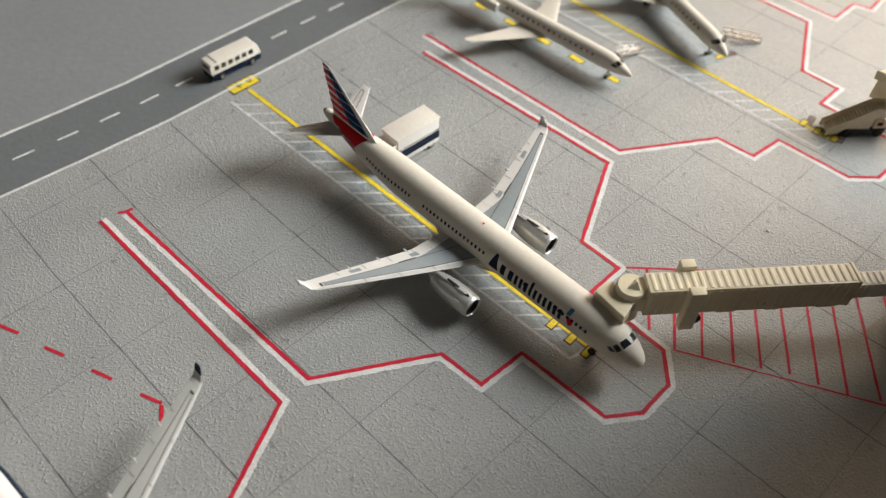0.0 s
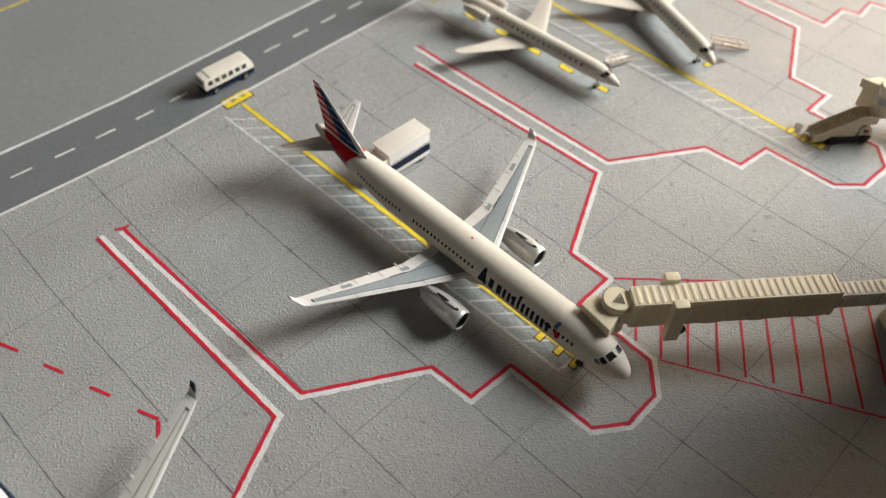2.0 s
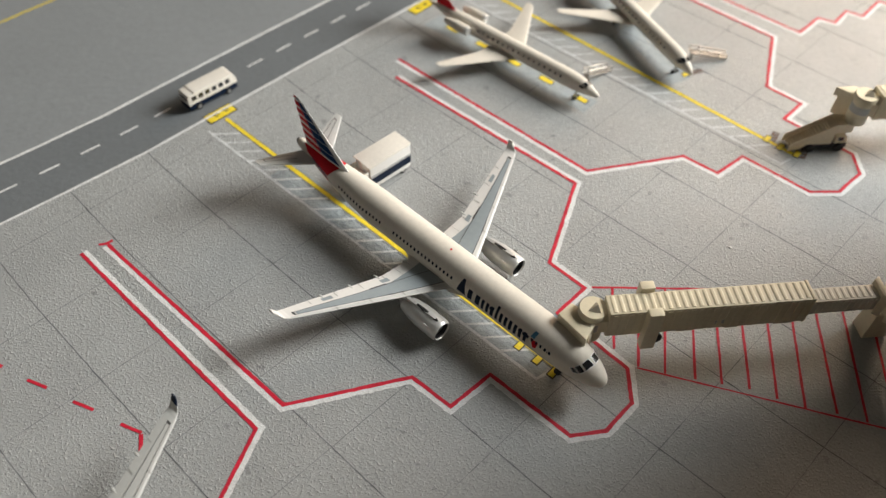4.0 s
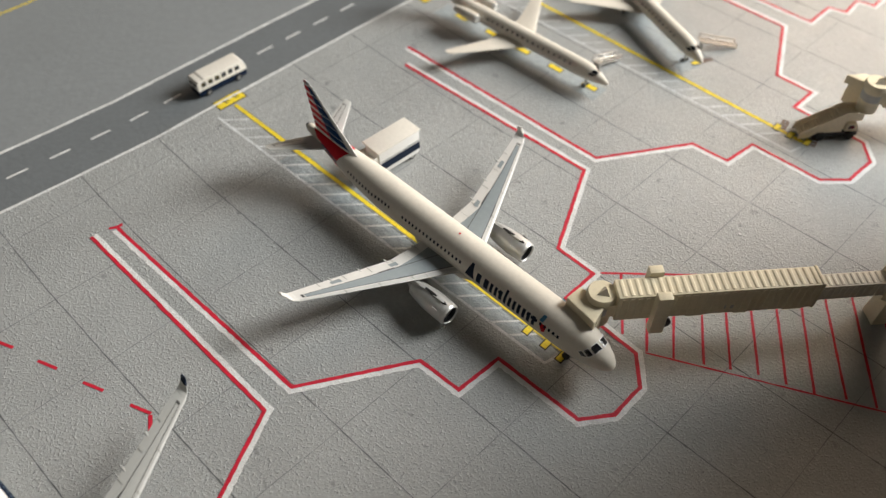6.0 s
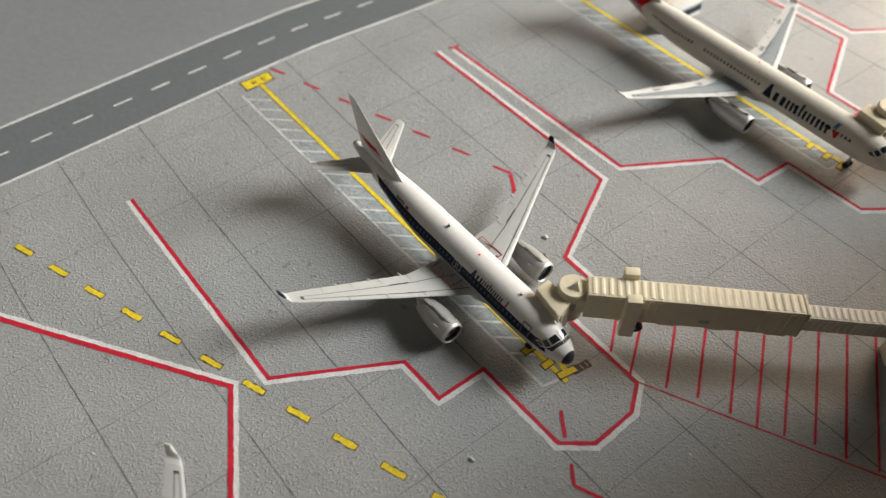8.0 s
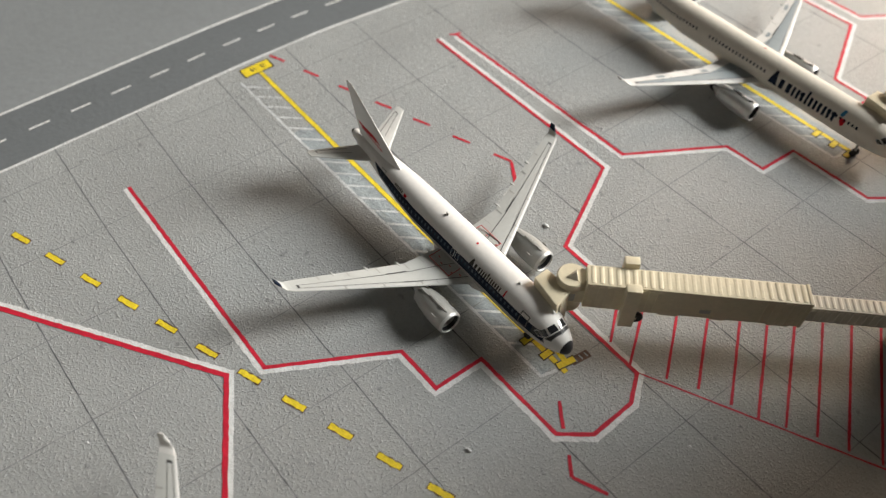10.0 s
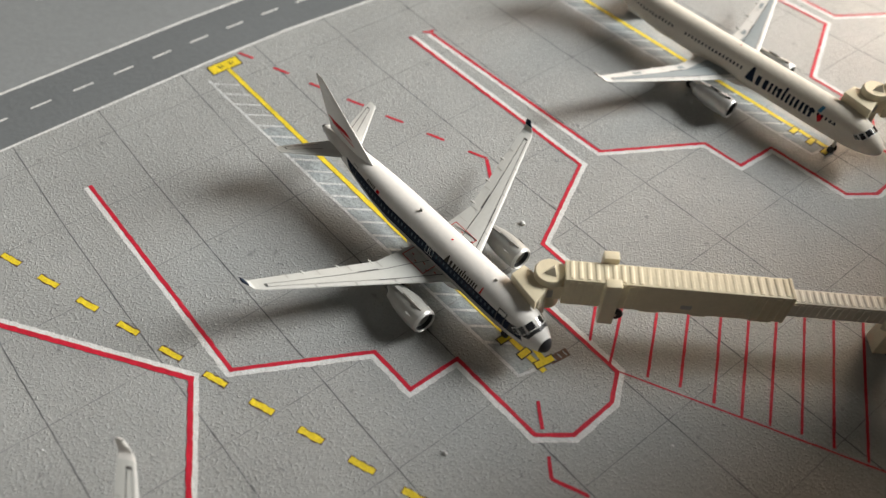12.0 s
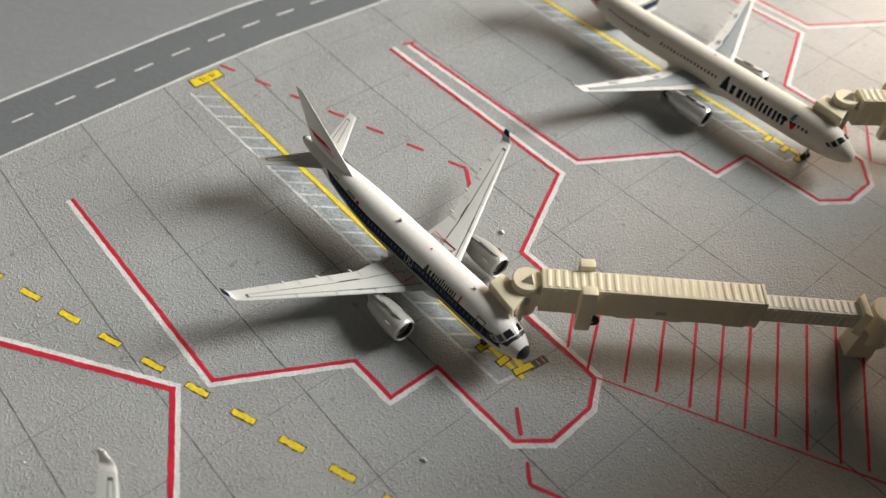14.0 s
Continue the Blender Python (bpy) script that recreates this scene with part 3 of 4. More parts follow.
def add_engine(plane, x, y, z, length, r, mat, side, pylon_x, pylon_z, label, fairing=M_BLACK):
    """x: the intake's front. A hollow cowl with a spinner, a core nozzle, a strake and a pylon."""
    cowl_p = [(0, r * 0.80), (-0.25, r * 0.90), (-0.9, r * 0.97), (-length * 0.30, r), (-length * 0.55, r * 0.98), (-length * 0.78, r * 0.86), (-length, r * 0.68),
              (-length, r * 0.62), (-length * 0.8, r * 0.6), (-length * 0.25, r * 0.66), (-1.2, r * 0.74), (-0.3, r * 0.76)]
    bm = bmesh.new()
    n = 28
    rings = [[(x + h, y + q * math.cos(2 * math.pi * i / n), z + q * math.sin(2 * math.pi * i / n)) for i in range(n)] for h, q in cowl_p]
    add_rings(bm, rings + [rings[0]], False, False)
    bmesh.ops.remove_doubles(bm, verts=bm.verts, dist=1e-5)
    eng = part("engine", bm, mat, plane, label)
    part("fan", turned([(-2.5, 0.0005), (-2.5, r * 0.70), (-2.7, r * 0.70), (-2.7, 0.0005)], 24, "x", x, y, z), M_BLACK, eng, "black fan face inside the cowl")
    part("spinner", turned([(-2.6, r * 0.26), (-1.9, r * 0.18), (-1.5, 0.01)], 14, "x", x, y, z), M_DULL, eng)
    part("exhaust_core", turned([(-length * 0.7, r * 0.52), (-length * 1.05, r * 0.42), (-length * 1.2, r * 0.12)], 18, "x", x, y, z), M_DULL, eng, "grey exhaust cone")
    part("intake_lip", turned([(-0.5, r * 0.765), (-0.05, r * 0.785), (0.06, r * 0.81), (0.05, r * 0.84), (-0.15, r * 0.905), (-0.6, r * 0.965)], 28, "x", x, y, z, caps=False), M_SILVER, eng, "bright metal intake lip")
    part("intake_lining", turned([(-0.35, r * 0.757), (-2.6, r * 0.70)], 28, "x", x, y, z, caps=False), M_BLACK, eng, "dark intake lining")
    py = bmesh.new()
    rows = []
    for xx, w, zl, zh in ((x - 1.6, 0.2, z + r * 0.92, z + r * 1.0), (x - 3.0, 0.55, z + r * 0.9, z + r * 1.16), (x - length * 0.6, 0.75, z + r * 0.8, pylon_z + 0.1), (pylon_x - 2.0, 0.65, z + r * 0.5, pylon_z), (pylon_x - 6.0, 0.2, z + r * 0.7, pylon_z - 0.4)):
        rows.append([(xx, y - w, zl), (xx, y + w, zl), (xx, y + w * 0.6, zh), (xx, y - w * 0.6, zh)])
    add_rings(py, rows)
    part("pylon", py, mat, eng, "engine pylon under the wing")
    if fairing:
        fb = bmesh.new()
        rows = [[(x + h, y - w, z + zl), (x + h, y + w, z + zl), (x + h, y + w * 0.5, z + zl + 0.32), (x + h, y - w * 0.5, z + zl + 0.32)] for h, w, zl in
                ((-1.5, 0.12, r * 0.95), (-2.4, 0.5, r * 0.98), (-length * 0.5, 0.55, r * 1.0), (-length * 0.68, 0.3, r * 0.98))]
        add_rings(fb, rows)
        part("pylon_fairing", fb, fairing, eng)
    st = bmesh.new()
    for d in (-1, 1):
        a = radians(90 - d * 50)
        c, s = math.cos(a), math.sin(a)
        pts = [(x - 2.2, r * 1.0), (x - 3.3, r * 1.14), (x - 4.0, r * 1.14), (x - 4.2, r * 0.97)]
        lo = [st.verts.new((px, y + (q * c) - 0.06 * s, z + q * s + 0.06 * c)) for px, q in pts]
        hi = [st.verts.new((px, y + (q * c) + 0.06 * s, z + q * s - 0.06 * c)) for px, q in pts]
        st.faces.new(lo)
        st.faces.new(hi[::-1])
        for i in range(4):
            st.faces.new((lo[i], hi[i], hi[(i + 1) % 4], lo[(i + 1) % 4]))
    bmesh.ops.recalc_face_normals(st, faces=st.faces)
    part("strake", st, mat, eng)


def letters(body, plane, s_start, s_end, a_lo, a_hi, mat, shapes, side=-1):
    """Plain block marks in place of an airline's name: (width, height, kind) from nose end backwards on the right side."""
    total = sum(w for w, h, k in shapes) + 0.22 * (len(shapes) - 1)
    scale = (s_end - s_start) / total
    s = s_end
    for w, h, k in shapes:
        ww = w * scale
        top = a_lo + (a_hi - a_lo) * h
        if k == "slope":
            c = [(s, side * a_lo), (s - ww, side * a_lo), (s - ww * 0.62, side * top), (s - ww * 0.38, side * top)]
        else:
            c = [(s, side * a_lo), (s - ww, side * a_lo), (s - ww, side * top), (s, side * top)]
        if k == "pair":
            bm = body.patch([(s, side * a_lo), (s - ww * 0.36, side * a_lo), (s - ww * 0.36, side * top), (s, side * top)], 0.055, 2, 5)
            body.patch([(s - ww * 0.64, side * a_lo), (s - ww, side * a_lo), (s - ww, side * top), (s - ww * 0.64, side * top)], 0.055, 2, 5, bm)
        else:
            bm = body.patch(c, 0.055, 3, 5)
        part("name_block", bm, mat, plane, "dark block in place of a painted airline name")
        s -= ww + 0.22 * scale


NAME_SHAPES = [(1.05, 0.92, "slope"), (1.35, 0.62, "pair"), (0.8, 0.62, "pair"), (0.34, 0.62, "bar"), (0.26, 0.88, "bar"), (0.8, 0.62, "pair"), (0.85, 0.62, "pair"), (0.85, 0.62, "pair")]


def main_wing(plane, side, root_x, tip_x, span, z_root, z_tip, kind):
    k = 15.0
    tip_c, root_c = 4.0, 14.6
    kink_x = root_x + (tip_x - root_x) * (k - 4.2) / (span - 4.2)
    kink_c = kink_x - (root_x - root_c) + 0.2
    zk = z_root + (z_tip - z_root) * (k - 4.2) / (span - 4.2)
    sec = [(0.0, root_x + 2.6, root_c + 2.6, z_root - 0.3, 0.13, 0), (4.2, root_x, root_c, z_root, 0.125, 0), (k, kink_x, kink_c, zk, 0.105, 4), (span, tip_x, tip_c, z_tip, 0.09, 5)]
    w = Wing(sec, side)
    label = "grey and white wing with dark panel lines" if kind == "grey" else "pale grey wing with thin dark panel lines"
    wing = part("wing", w.mesh(4), M_LIGHTWING if kind != "grey" else M_WHITE, plane, label)
    low = [(span, tip_x, tip_c, z_tip, 0.09, 5), (span + 1.3, tip_x - 1.0, tip_c - 0.7, z_tip + 0.3, 0.09, 28), (span + 2.1, tip_x - 2.1, 2.6, z_tip + 1.2, 0.09, 58)]
    tall = 0.3 if kind == "grey" else 0.42
    high = [(span + 2.1, tip_x - 2.1, 2.6, z_tip + 1.2, 0.16, 58), (span + 2.8, tip_x - 3.3, 2.0, z_tip + 1.2 + 1.3 * tall, 0.24, 62), (span + 2.6 + 0.8 * tall, tip_x - 3.0 - 1.6 * tall, 1.3, z_tip + 1.2 + 2.8 * tall, 0.26, 66)]
    part("wing_tip", Wing(low, side).mesh(3), M_LIGHTWING if kind == "pale" else M_WHITE, wing)
    part("sharklet", Wing(high, side).mesh(3), M_NAVY if kind == "pale" else M_WHITE, wing, "navy upturned wing tip" if kind == "pale" else "white upturned wing tip")
    # bare metal leading edge
    le = w.patch(1.0, 3.0, (0.0, 0.10), (0.0, 0.14), 0.03, 3, 12)
    part("leading_edge", le, M_SLAT, wing, "pale grey leading edge slat")
    if kind == "grey":
        part("wing_panel", w.patch(1.0, 2.0, (0.13, 0.80), (0.15, 0.64), 0.045, 4, 8), M_GREYWING, wing, "grey painted centre panel")
        part("wing_panel", w.patch(2.0, 2.93, (0.15, 0.64), (0.22, 0.46), 0.045, 4, 8), M_GREYWING, wing, "grey painted centre panel")
        for v, u0 in ((1.97, 0.70), (2.55, 0.66)):
            part("wing_patch", w.patch(v, v + 0.1, (u0, 0.86), (u0, 0.84), 0.06, 2, 2), M_GREYWING, wing)
    # ink lines
    lb = w.patch(1.0, 2.0, (0.50, 0.512), (0.60, 0.622), 0.07, 1, 8)
    w.patch(2.0, 2.95, (0.60, 0.622), (0.46, 0.485), 0.07, 1, 8, 1, lb)
    w.patch(1.0, 2.0, (0.128, 0.145), (0.15, 0.17), 0.07, 1, 8, 1, lb)
    w.patch(2.0, 2.95, (0.15, 0.166), (0.21, 0.235), 0.07, 1, 8, 1, lb)
    w.patch(2.94, 2.96, (0.21, 0.5), (0.21, 0.5), 0.07, 1, 1, 1, lb)
    w.patch(2.05, 2.22, (0.60, 0.65), (0.58, 0.62), 0.075, 1, 2, 1, lb)
    w.patch(1.95, 2.14, (0.145, 0.18), (0.15, 0.185), 0.075, 1, 2, 1, lb)
    part("panel_outline", lb, M_OUTLINE, wing, "thin dark panel outline")
    for v in (1.25, 1.6, 2.0, 2.25, 2.5, 2.75):
        part("flap_joint", w.patch(v, v + 0.009, (0.70, 0.98), (0.70, 0.98), 0.05, 2, 1), M_DULL, wing)
    # flap track fairings
    for v, ln in ((1.25, 3.2), (2.05, 3.6), (2.33, 3.2), (2.62, 2.8)):
        y, x, c, z, th, tilt = w.at(v)
        fb = bmesh.new()
        rows = []
        for h, q in ((1.8, 0.12), (0.8, 0.36), (-0.4, 0.36), (-1.1, 0.05)):
            cx = x - c + h * ln / 3.0
            rows.append([(cx, side * y + q * math.cos(a), z - 0.15 + 0.8 * q * math.sin(a)) for a in [2 * math.pi * i / 8 for i in range(8)]])
        add_rings(fb, rows)
        part("flap_fairing", fb, M_LIGHTWING, wing)
    for i, v in enumerate((1.7, 2.0, 2.3, 2.6)):
        part("slat_joint", w.patch(v, v + 0.015, (0.0, 0.15), (0.0, 0.16), 0.05, 3, 1), M_DULL, wing)
    return w


def airliner(name, x, y, rz, length, wing_root, wing_tip, span, z_tip, eng_x, eng_y, eng_len, eng_r, stab, fin, livery, label, roll=0.0):
    plane = thing(name, x, y, 0, rz, label, "airplane", rx=roll)
    axis = 10.0
    body = Body(profile_of(length), axis)
    white = M_MATT if livery == "grey" else M_WHITE
    part("fuselage", body.mesh(), white, plane, "cream white fuselage")
    # belly fairing
    fb = bmesh.new()
    rows = []
    for h, q, d in ((6.5, 0.3, 0), (4.0, 3.4, -0.2), (0.0, 5.0, -0.5), (-8.0, 5.3, -0.6), (-15.0, 5.0, -0.5), (-19.0, 3.0, -0.2), (-22.0, 0.3, 0.4)):
        rows.append([(wing_root + h, q * math.cos(a), 6.6 + d + 1.75 * (q / 5.3) * math.sin(a)) for a in [2 * math.pi * i / 20 for i in range(20)]])
    add_rings(fb, rows)
    part("belly_fairing", fb, white, plane)
    for side in (-1, 1):
        main_wing(plane, side, wing_root, wing_tip, span, 7.1, z_tip, livery)
        add_engine(plane, eng_x, side * eng_y, 4.9, eng_len, eng_r, M_SILVER if livery == "grey" else M_DULL, side, wing_root - (eng_y - 4) * 0.5, 7.9, "silver engine cowl", M_BLACK if livery == "grey" else M_DULL)
        le_r, le_t, te_t, sp = stab
        hw = Wing([(0.0, le_r + 1.0, 9.6, 12.4, 0.10, 0), (1.6, le_r, 8.6, 12.5, 0.10, 0), (sp - 0.9, le_t, le_t - te_t, 13.9, 0.09, 5), (sp, le_t - 0.7, le_t - te_t - 0.7, 14.0, 0.06, 5)], side)
        tp = part("tailplane", hw.mesh(3), M_LIGHTWING, plane, "pale grey tailplane")
        ol = hw.patch(1.3, 1.9, (0.45, 0.48), (0.45, 0.49), 0.05, 1, 4)
        hw.patch(1.3, 1.9, (0.78, 0.81), (0.78, 0.82), 0.05, 1, 4, 1, ol)
        hw.patch(1.9, 1.92, (0.45, 0.82), (0.45, 0.82), 0.05, 2, 1, 1, ol)
        part("elevator_outline", ol, M_OUTLINE, tp)
        hl = hw.patch(1.0, 2.0, (0.0, 0.07), (0.0, 0.09), 0.03, 2, 4)
        part("leading_edge", hl, M_SLAT, tp)
    ble, bte, tle, tte = fin
    fz = body.axis + body.at(-ble)[0] + body.at(-ble)[1] - 0.3
    fw = Wing([(0, ble + 1.6, (ble + 1.6) - bte, fz, 0.085, 0), (1, ble + 0.2, (ble + 0.2) - bte - 0.2, fz + 1.0, 0.085, 0), (2, tle - 0.4, tle - tte - 0.1, 29.4, 0.07, 0), (3, tle - 1.8, tle - tte - 1.5, 30.1, 0.04, 0)], 1, True)
    finp = part("tail_fin", fw.mesh(4), M_WHITE, plane, "white tail fin" if livery != "grey" else "tail fin with red, white and blue bars")
    part("tail_cone", turned([(0.6, 1.0), (0.0, 0.75), (-0.35, 0.45)], 14, "x", -length, 0, axis + 3.2), M_BLACK, plane, "dark tail cone outlet")
    # cockpit glazing
    pane = [((4.0, 4), (5.8, 6), (6.2, 36), (4.5, 43)), ((4.65, 48), (6.4, 40), (7.1, 56), (5.4, 66)), ((5.7, 68), (7.3, 59), (8.1, 67), (6.9, 76))]
    if livery != "grey":
        for side in (-1, 1):
            part("glazing_surround", body.patch([(3.1, side * 1), (4.0, side * 1), (4.6, side * 50), (3.8, side * 62)], 0.05, 6, 12), M_BLACK, plane, "black band under the cockpit windows")
            part("glazing_surround", body.patch([(3.8, side * 62), (4.6, side * 50), (9.0, side * 60), (9.0, side * 88)], 0.05, 10, 8), M_BLACK, plane, "black band behind the cockpit windows")
        part("radome_tip", add_rings(bmesh.new(), [[body.point(q, 15 * i, 0.05) + Vector((0.09, 0, -0.05)) for i in range(24)] for q in (0, 0.22, 0.5, 0.9, 1.4)]), M_BLACK, plane, "black nose tip")
    for p in pane:
        for side in (-1, 1):
            cs, ca = sum(q[0] for q in p) / 4, sum(q[1] for q in p) / 4
            part("window_post", body.patch([(cs + (q[0] - cs) * 1.14, side * (ca + (q[1] - ca) * 1.14)) for q in p], 0.09, 6, 6), M_WHITE, plane)
    for p in pane:
        cs, ca = sum(q[0] for q in p) / 4, sum(q[1] for q in p) / 4
        for side in (-1, 1):
            part("cockpit_window", body.patch([(cs + (q[0] - cs) * 0.92, side * (ca + (q[1] - ca) * 0.90)) for q in p], 0.13, 6, 6), M_GLASS, plane, "dark cockpit window")
    # cabin windows on one shared mesh a side
    for side in (-1, 1):
        a = side * 69
        wd = 0.29 if livery == "grey" else 0.27
        x0 = 30.0
        wb = body.patch([(x0 - wd, a - side * 5), (x0 + wd, a - side * 5), (x0 + wd, a + side * 5), (x0 - wd, a + side * 5)], 0.075, 2, 3)
        me = finish(wb, "cabin_window", M_NAVY if livery == "grey" else M_PANE)
        s = 12.5
        last = length - 21.5
        i = 0
        while s < last:
            gap = livery == "grey" and (25 < s < 45 and i % 5) or (abs(s - length * 0.62) < 1.6)
            if not gap and s < length - 34 and s > 12.9:
                part_of("cabin_window", me, plane, -(s - x0), 0, 0)
            s += 1.34
            i += 1
        for s in ([length - 33.2 + 1.34 * k for k in range(9)]):
            part("cabin_window", body.patch([(s - wd, a * 0.96), (s + wd, a * 0.96), (s + wd, a * 1.10), (s - wd, a * 1.10)], 0.075, 1, 2), M_NAVY if livery == "grey" else M_PANE, plane)
    red_dot = body.patch([(-wing_root + 4.3, -3), (-wing_root + 4.8, -3), (-wing_root + 4.8, 3), (-wing_root + 4.3, 3)], 0.08, 1, 2)
    part("beacon", red_dot, M_CRIMSON, plane, "tiny red beacon on the crown")
    if livery == "grey":
        letters(body, plane, 20.8, 43.8, 94, 41, M_NAVY, NAME_SHAPES)
        letters(body, plane, 20.8, 43.8, 94, 41, M_NAVY, NAME_SHAPES[::-1], 1)
        for side in (-1, 1):
            part("emblem_upper", body.patch([(18.4, side * 40), (19.4, side * 40), (19.9, side * 62), (18.7, side * 62)], 0.06, 2, 4), M_TEAL, plane, "small blue painted emblem")
            part("emblem_lower", body.patch([(17.4, side * 66), (19.7, side * 66), (18.4, side * 92), (17.6, side * 86)], 0.06, 2, 4), M_CRIMSON, plane, "small red painted emblem")
            for k in range(3):
                part("small_mark", body.patch([(13.4 + k * 0.9, side * 70), (13.8 + k * 0.9, side * 70), (13.8 + k * 0.9, side * 73), (13.4 + k * 0.9, side * 73)], 0.06, 1, 1), M_INK, plane)
            part("tail_sweep", body.patch([(length - 19.5, side * 12), (length - 3.5, side * 14), (length - 6.5, side * 62), (length - 16.8, side * 78)], 0.05, 10, 8), M_CRIMSON, plane, "crimson paint under the fin")
            part("tail_stripe", body.patch([(length - 16.4, side * 81), (length - 8.5, side * 64), (length - 9.5, side * 72), (length - 17.0, side * 90)], 0.05, 8, 3), M_BLUE, plane)
            part("tail_stripe", body.patch([(length - 16.9, side * 94), (length - 10.5, side * 78), (length - 11.5, side * 86), (length - 17.8, side * 106)], 0.05, 8, 3), M_CRIMSON, plane)
            # bars on the fin
            part("fin_bar", fw.patch(2.03, 2.9, (0.50, 0.97), (0.50, 0.97), 0.10, 4, 2, -side), M_CRIMSON, finp, "red bar on the fin")
            part("fin_bar", fw.patch(2.0, 2.8, (0.14, 0.52), (0.2, 0.52), 0.11, 4, 2, -side), M_BLUE, finp, "blue bar on the fin")
            n = 6
            for k in range(n):
                v0, v1 = 1.0 + 1.0 * k / n, 1.0 + 1.0 * (k + 0.66) / n
                w0, w1 = v0 - 0.02, v0 - 0.02 + 0.90 / n
                part("fin_bar", fw.patch(v0, v1, (0.52, 0.985), (0.52, 0.985), 0.10, 8, 3, -side), M_CRIMSON, finp, "red bar on the fin")
                part("fin_bar", fw.patch(w0, w1, (0.10, 0.56), (0.12, 0.56), 0.11, 8, 3, -side), M_BLUE, finp, "blue bar on the fin")
    if livery == "pale":
        for side in (-1, 1):
            part("cheat_line", body.patch([(6.0, side * 60), (length - 14, side * 55), (length - 17, side * 91), (5.0, side * 88)], 0.04, 60, 6), M_NAVY, plane, "broad navy stripe along the windows")
            part("lower_edge", body.patch([(5.5, side * 89), (length - 17, side * 92), (length - 17.5, side * 97), (5.5, side * 93)], 0.045, 50, 2), M_SILVER, plane, "thin silver stripe under the navy band")
            part("lower_skin", body.patch([(9.0, side * 97), (length - 20, side * 97), (length - 20, side * 178), (9.0, side * 178)], 0.03, 30, 8), M_DULL, plane, "silver grey belly skin")
            part("door_outline", body.frame_patch(10.4, 13.0, min(side * 46, side * 86), max(side * 46, side * 86), 0.26, 0.09), M_OUTLINE if side < 0 else M_OUTLINE, plane, "outlined cabin door")
            part("door_outline", body.frame_patch(length - 19.5, length - 17.5, min(side * 44, side * 84), max(side * 44, side * 84), 0.17, 0.07), M_OUTLINE, plane, "outlined cabin door")
            part("overwing_exit", body.frame_patch(35.2, 36.4, min(side * 58, side * 82), max(side * 58, side * 82), 0.14, 0.07), M_LIGHTWING, plane, "outlined overwing exit")
            part("overwing_exit", body.frame_patch(36.9, 38.1, min(side * 58, side * 82), max(side * 58, side * 82), 0.14, 0.07), M_LIGHTWING, plane, "outlined overwing exit")
        letters(body, plane, 20.6, 31.8, 58, 36, M_INK, NAME_SHAPES)
        part("emblem", body.patch([(18.8, -58), (19.3, -58), (19.2, -38), (18.9, -38)], 0.06, 1, 4), M_CRIMSON, plane, "small red painted emblem")
        for k in range(6):
            part("registration_bar", body.patch([(length - 27.6 + k * 0.62, -44), (length - 27.2 + k * 0.62, -44), (length - 27.2 + k * 0.62, -54), (length - 27.6 + k * 0.62, -54)], 0.06, 1, 2), M_INK, plane, "tiny dark bar")
        part("flag_bar", body.patch([(length - 29.6, -46), (length - 28.4, -46), (length - 28.4, -55), (length - 29.6, -55)], 0.06, 1, 2), M_CRIMSON, plane, "tiny red flag mark")
        for side in (-1, 1):
            for k in range(8):
                part("fin_mark", fw.patch(1.06 + 0.012 * k, 1.11 + 0.012 * k, (0.30 + 0.07 * k, 0.345 + 0.07 * k), (0.30 + 0.07 * k, 0.345 + 0.07 * k), 0.045, 1, 1, -side), M_CRIMSON, finp, "tiny red bar on the fin")
            part("fin_sweep", fw.patch(1.17, 1.27, (0.25, 0.80), (0.35, 0.95), 0.045, 6, 2, -side), M_CRIMSON, finp, "thin red sweep on the fin")
        part("antenna", prism([(-46.0, 0.1), (-45.2, 0.1), (-45.2, -0.1), (-46.0, -0.1)], 14.8, 15.9), M_DULL, plane, "small blade antenna on the crown")
        part("antenna", prism([(-18.6, 0.1), (-17.9, 0.1), (-17.9, -0.1), (-18.6, -0.1)], 14.8, 15.6), M_DULL, plane, "small blade antenna on the crown")
    if livery == "pale":
        for side in (-1, 1):
            w = Wing([(0, wing_root, 14.6, 7.1, 0.12, 0), (1, wing_root - 6.5, 11.8, 8.0, 0.105, 0)], side)
            wb = bmesh.new()
            for y0, y1, u0, u1 in ((4.8, 8.6, 0.24, 0.250), (4.8, 8.6, 0.80, 0.81), (8.45, 8.6, 0.24, 0.81)):
                pts = [(wing_root - 1.6 - u0 * 14, y0), (wing_root - 1.6 - u0 * 14, y1), (wing_root - 1.6 - u1 * 14, y1), (wing_root - 1.6 - u1 * 14, y0)]
                add_prism(wb, [(px, side * py) for px, py in pts], 8.35, 8.56)
            for mx, my in ((-3.2, 6.0), (-5.0, 7.2), (-7.0, 6.2), (-9.0, 7.3), (-11.0, 6.4)):
                add_prism(wb, [(wing_root + mx, side * my), (wing_root + mx - 0.7, side * my), (wing_root + mx - 0.6, side * (my + 0.2)), (wing_root + mx, side * (my + 0.2))], 8.3, 8.55)
            part("walkway_outline", wb, M_WALKWAY, plane, "thin red walkway outline on the wing root")
    add_gear(plane, -12.6, 0, 6.0, 1.0)
    for side in (-1, 1):
        add_gear(plane, wing_root - 11.0, side * 9.5, 7.0, 1.45)
    return plane


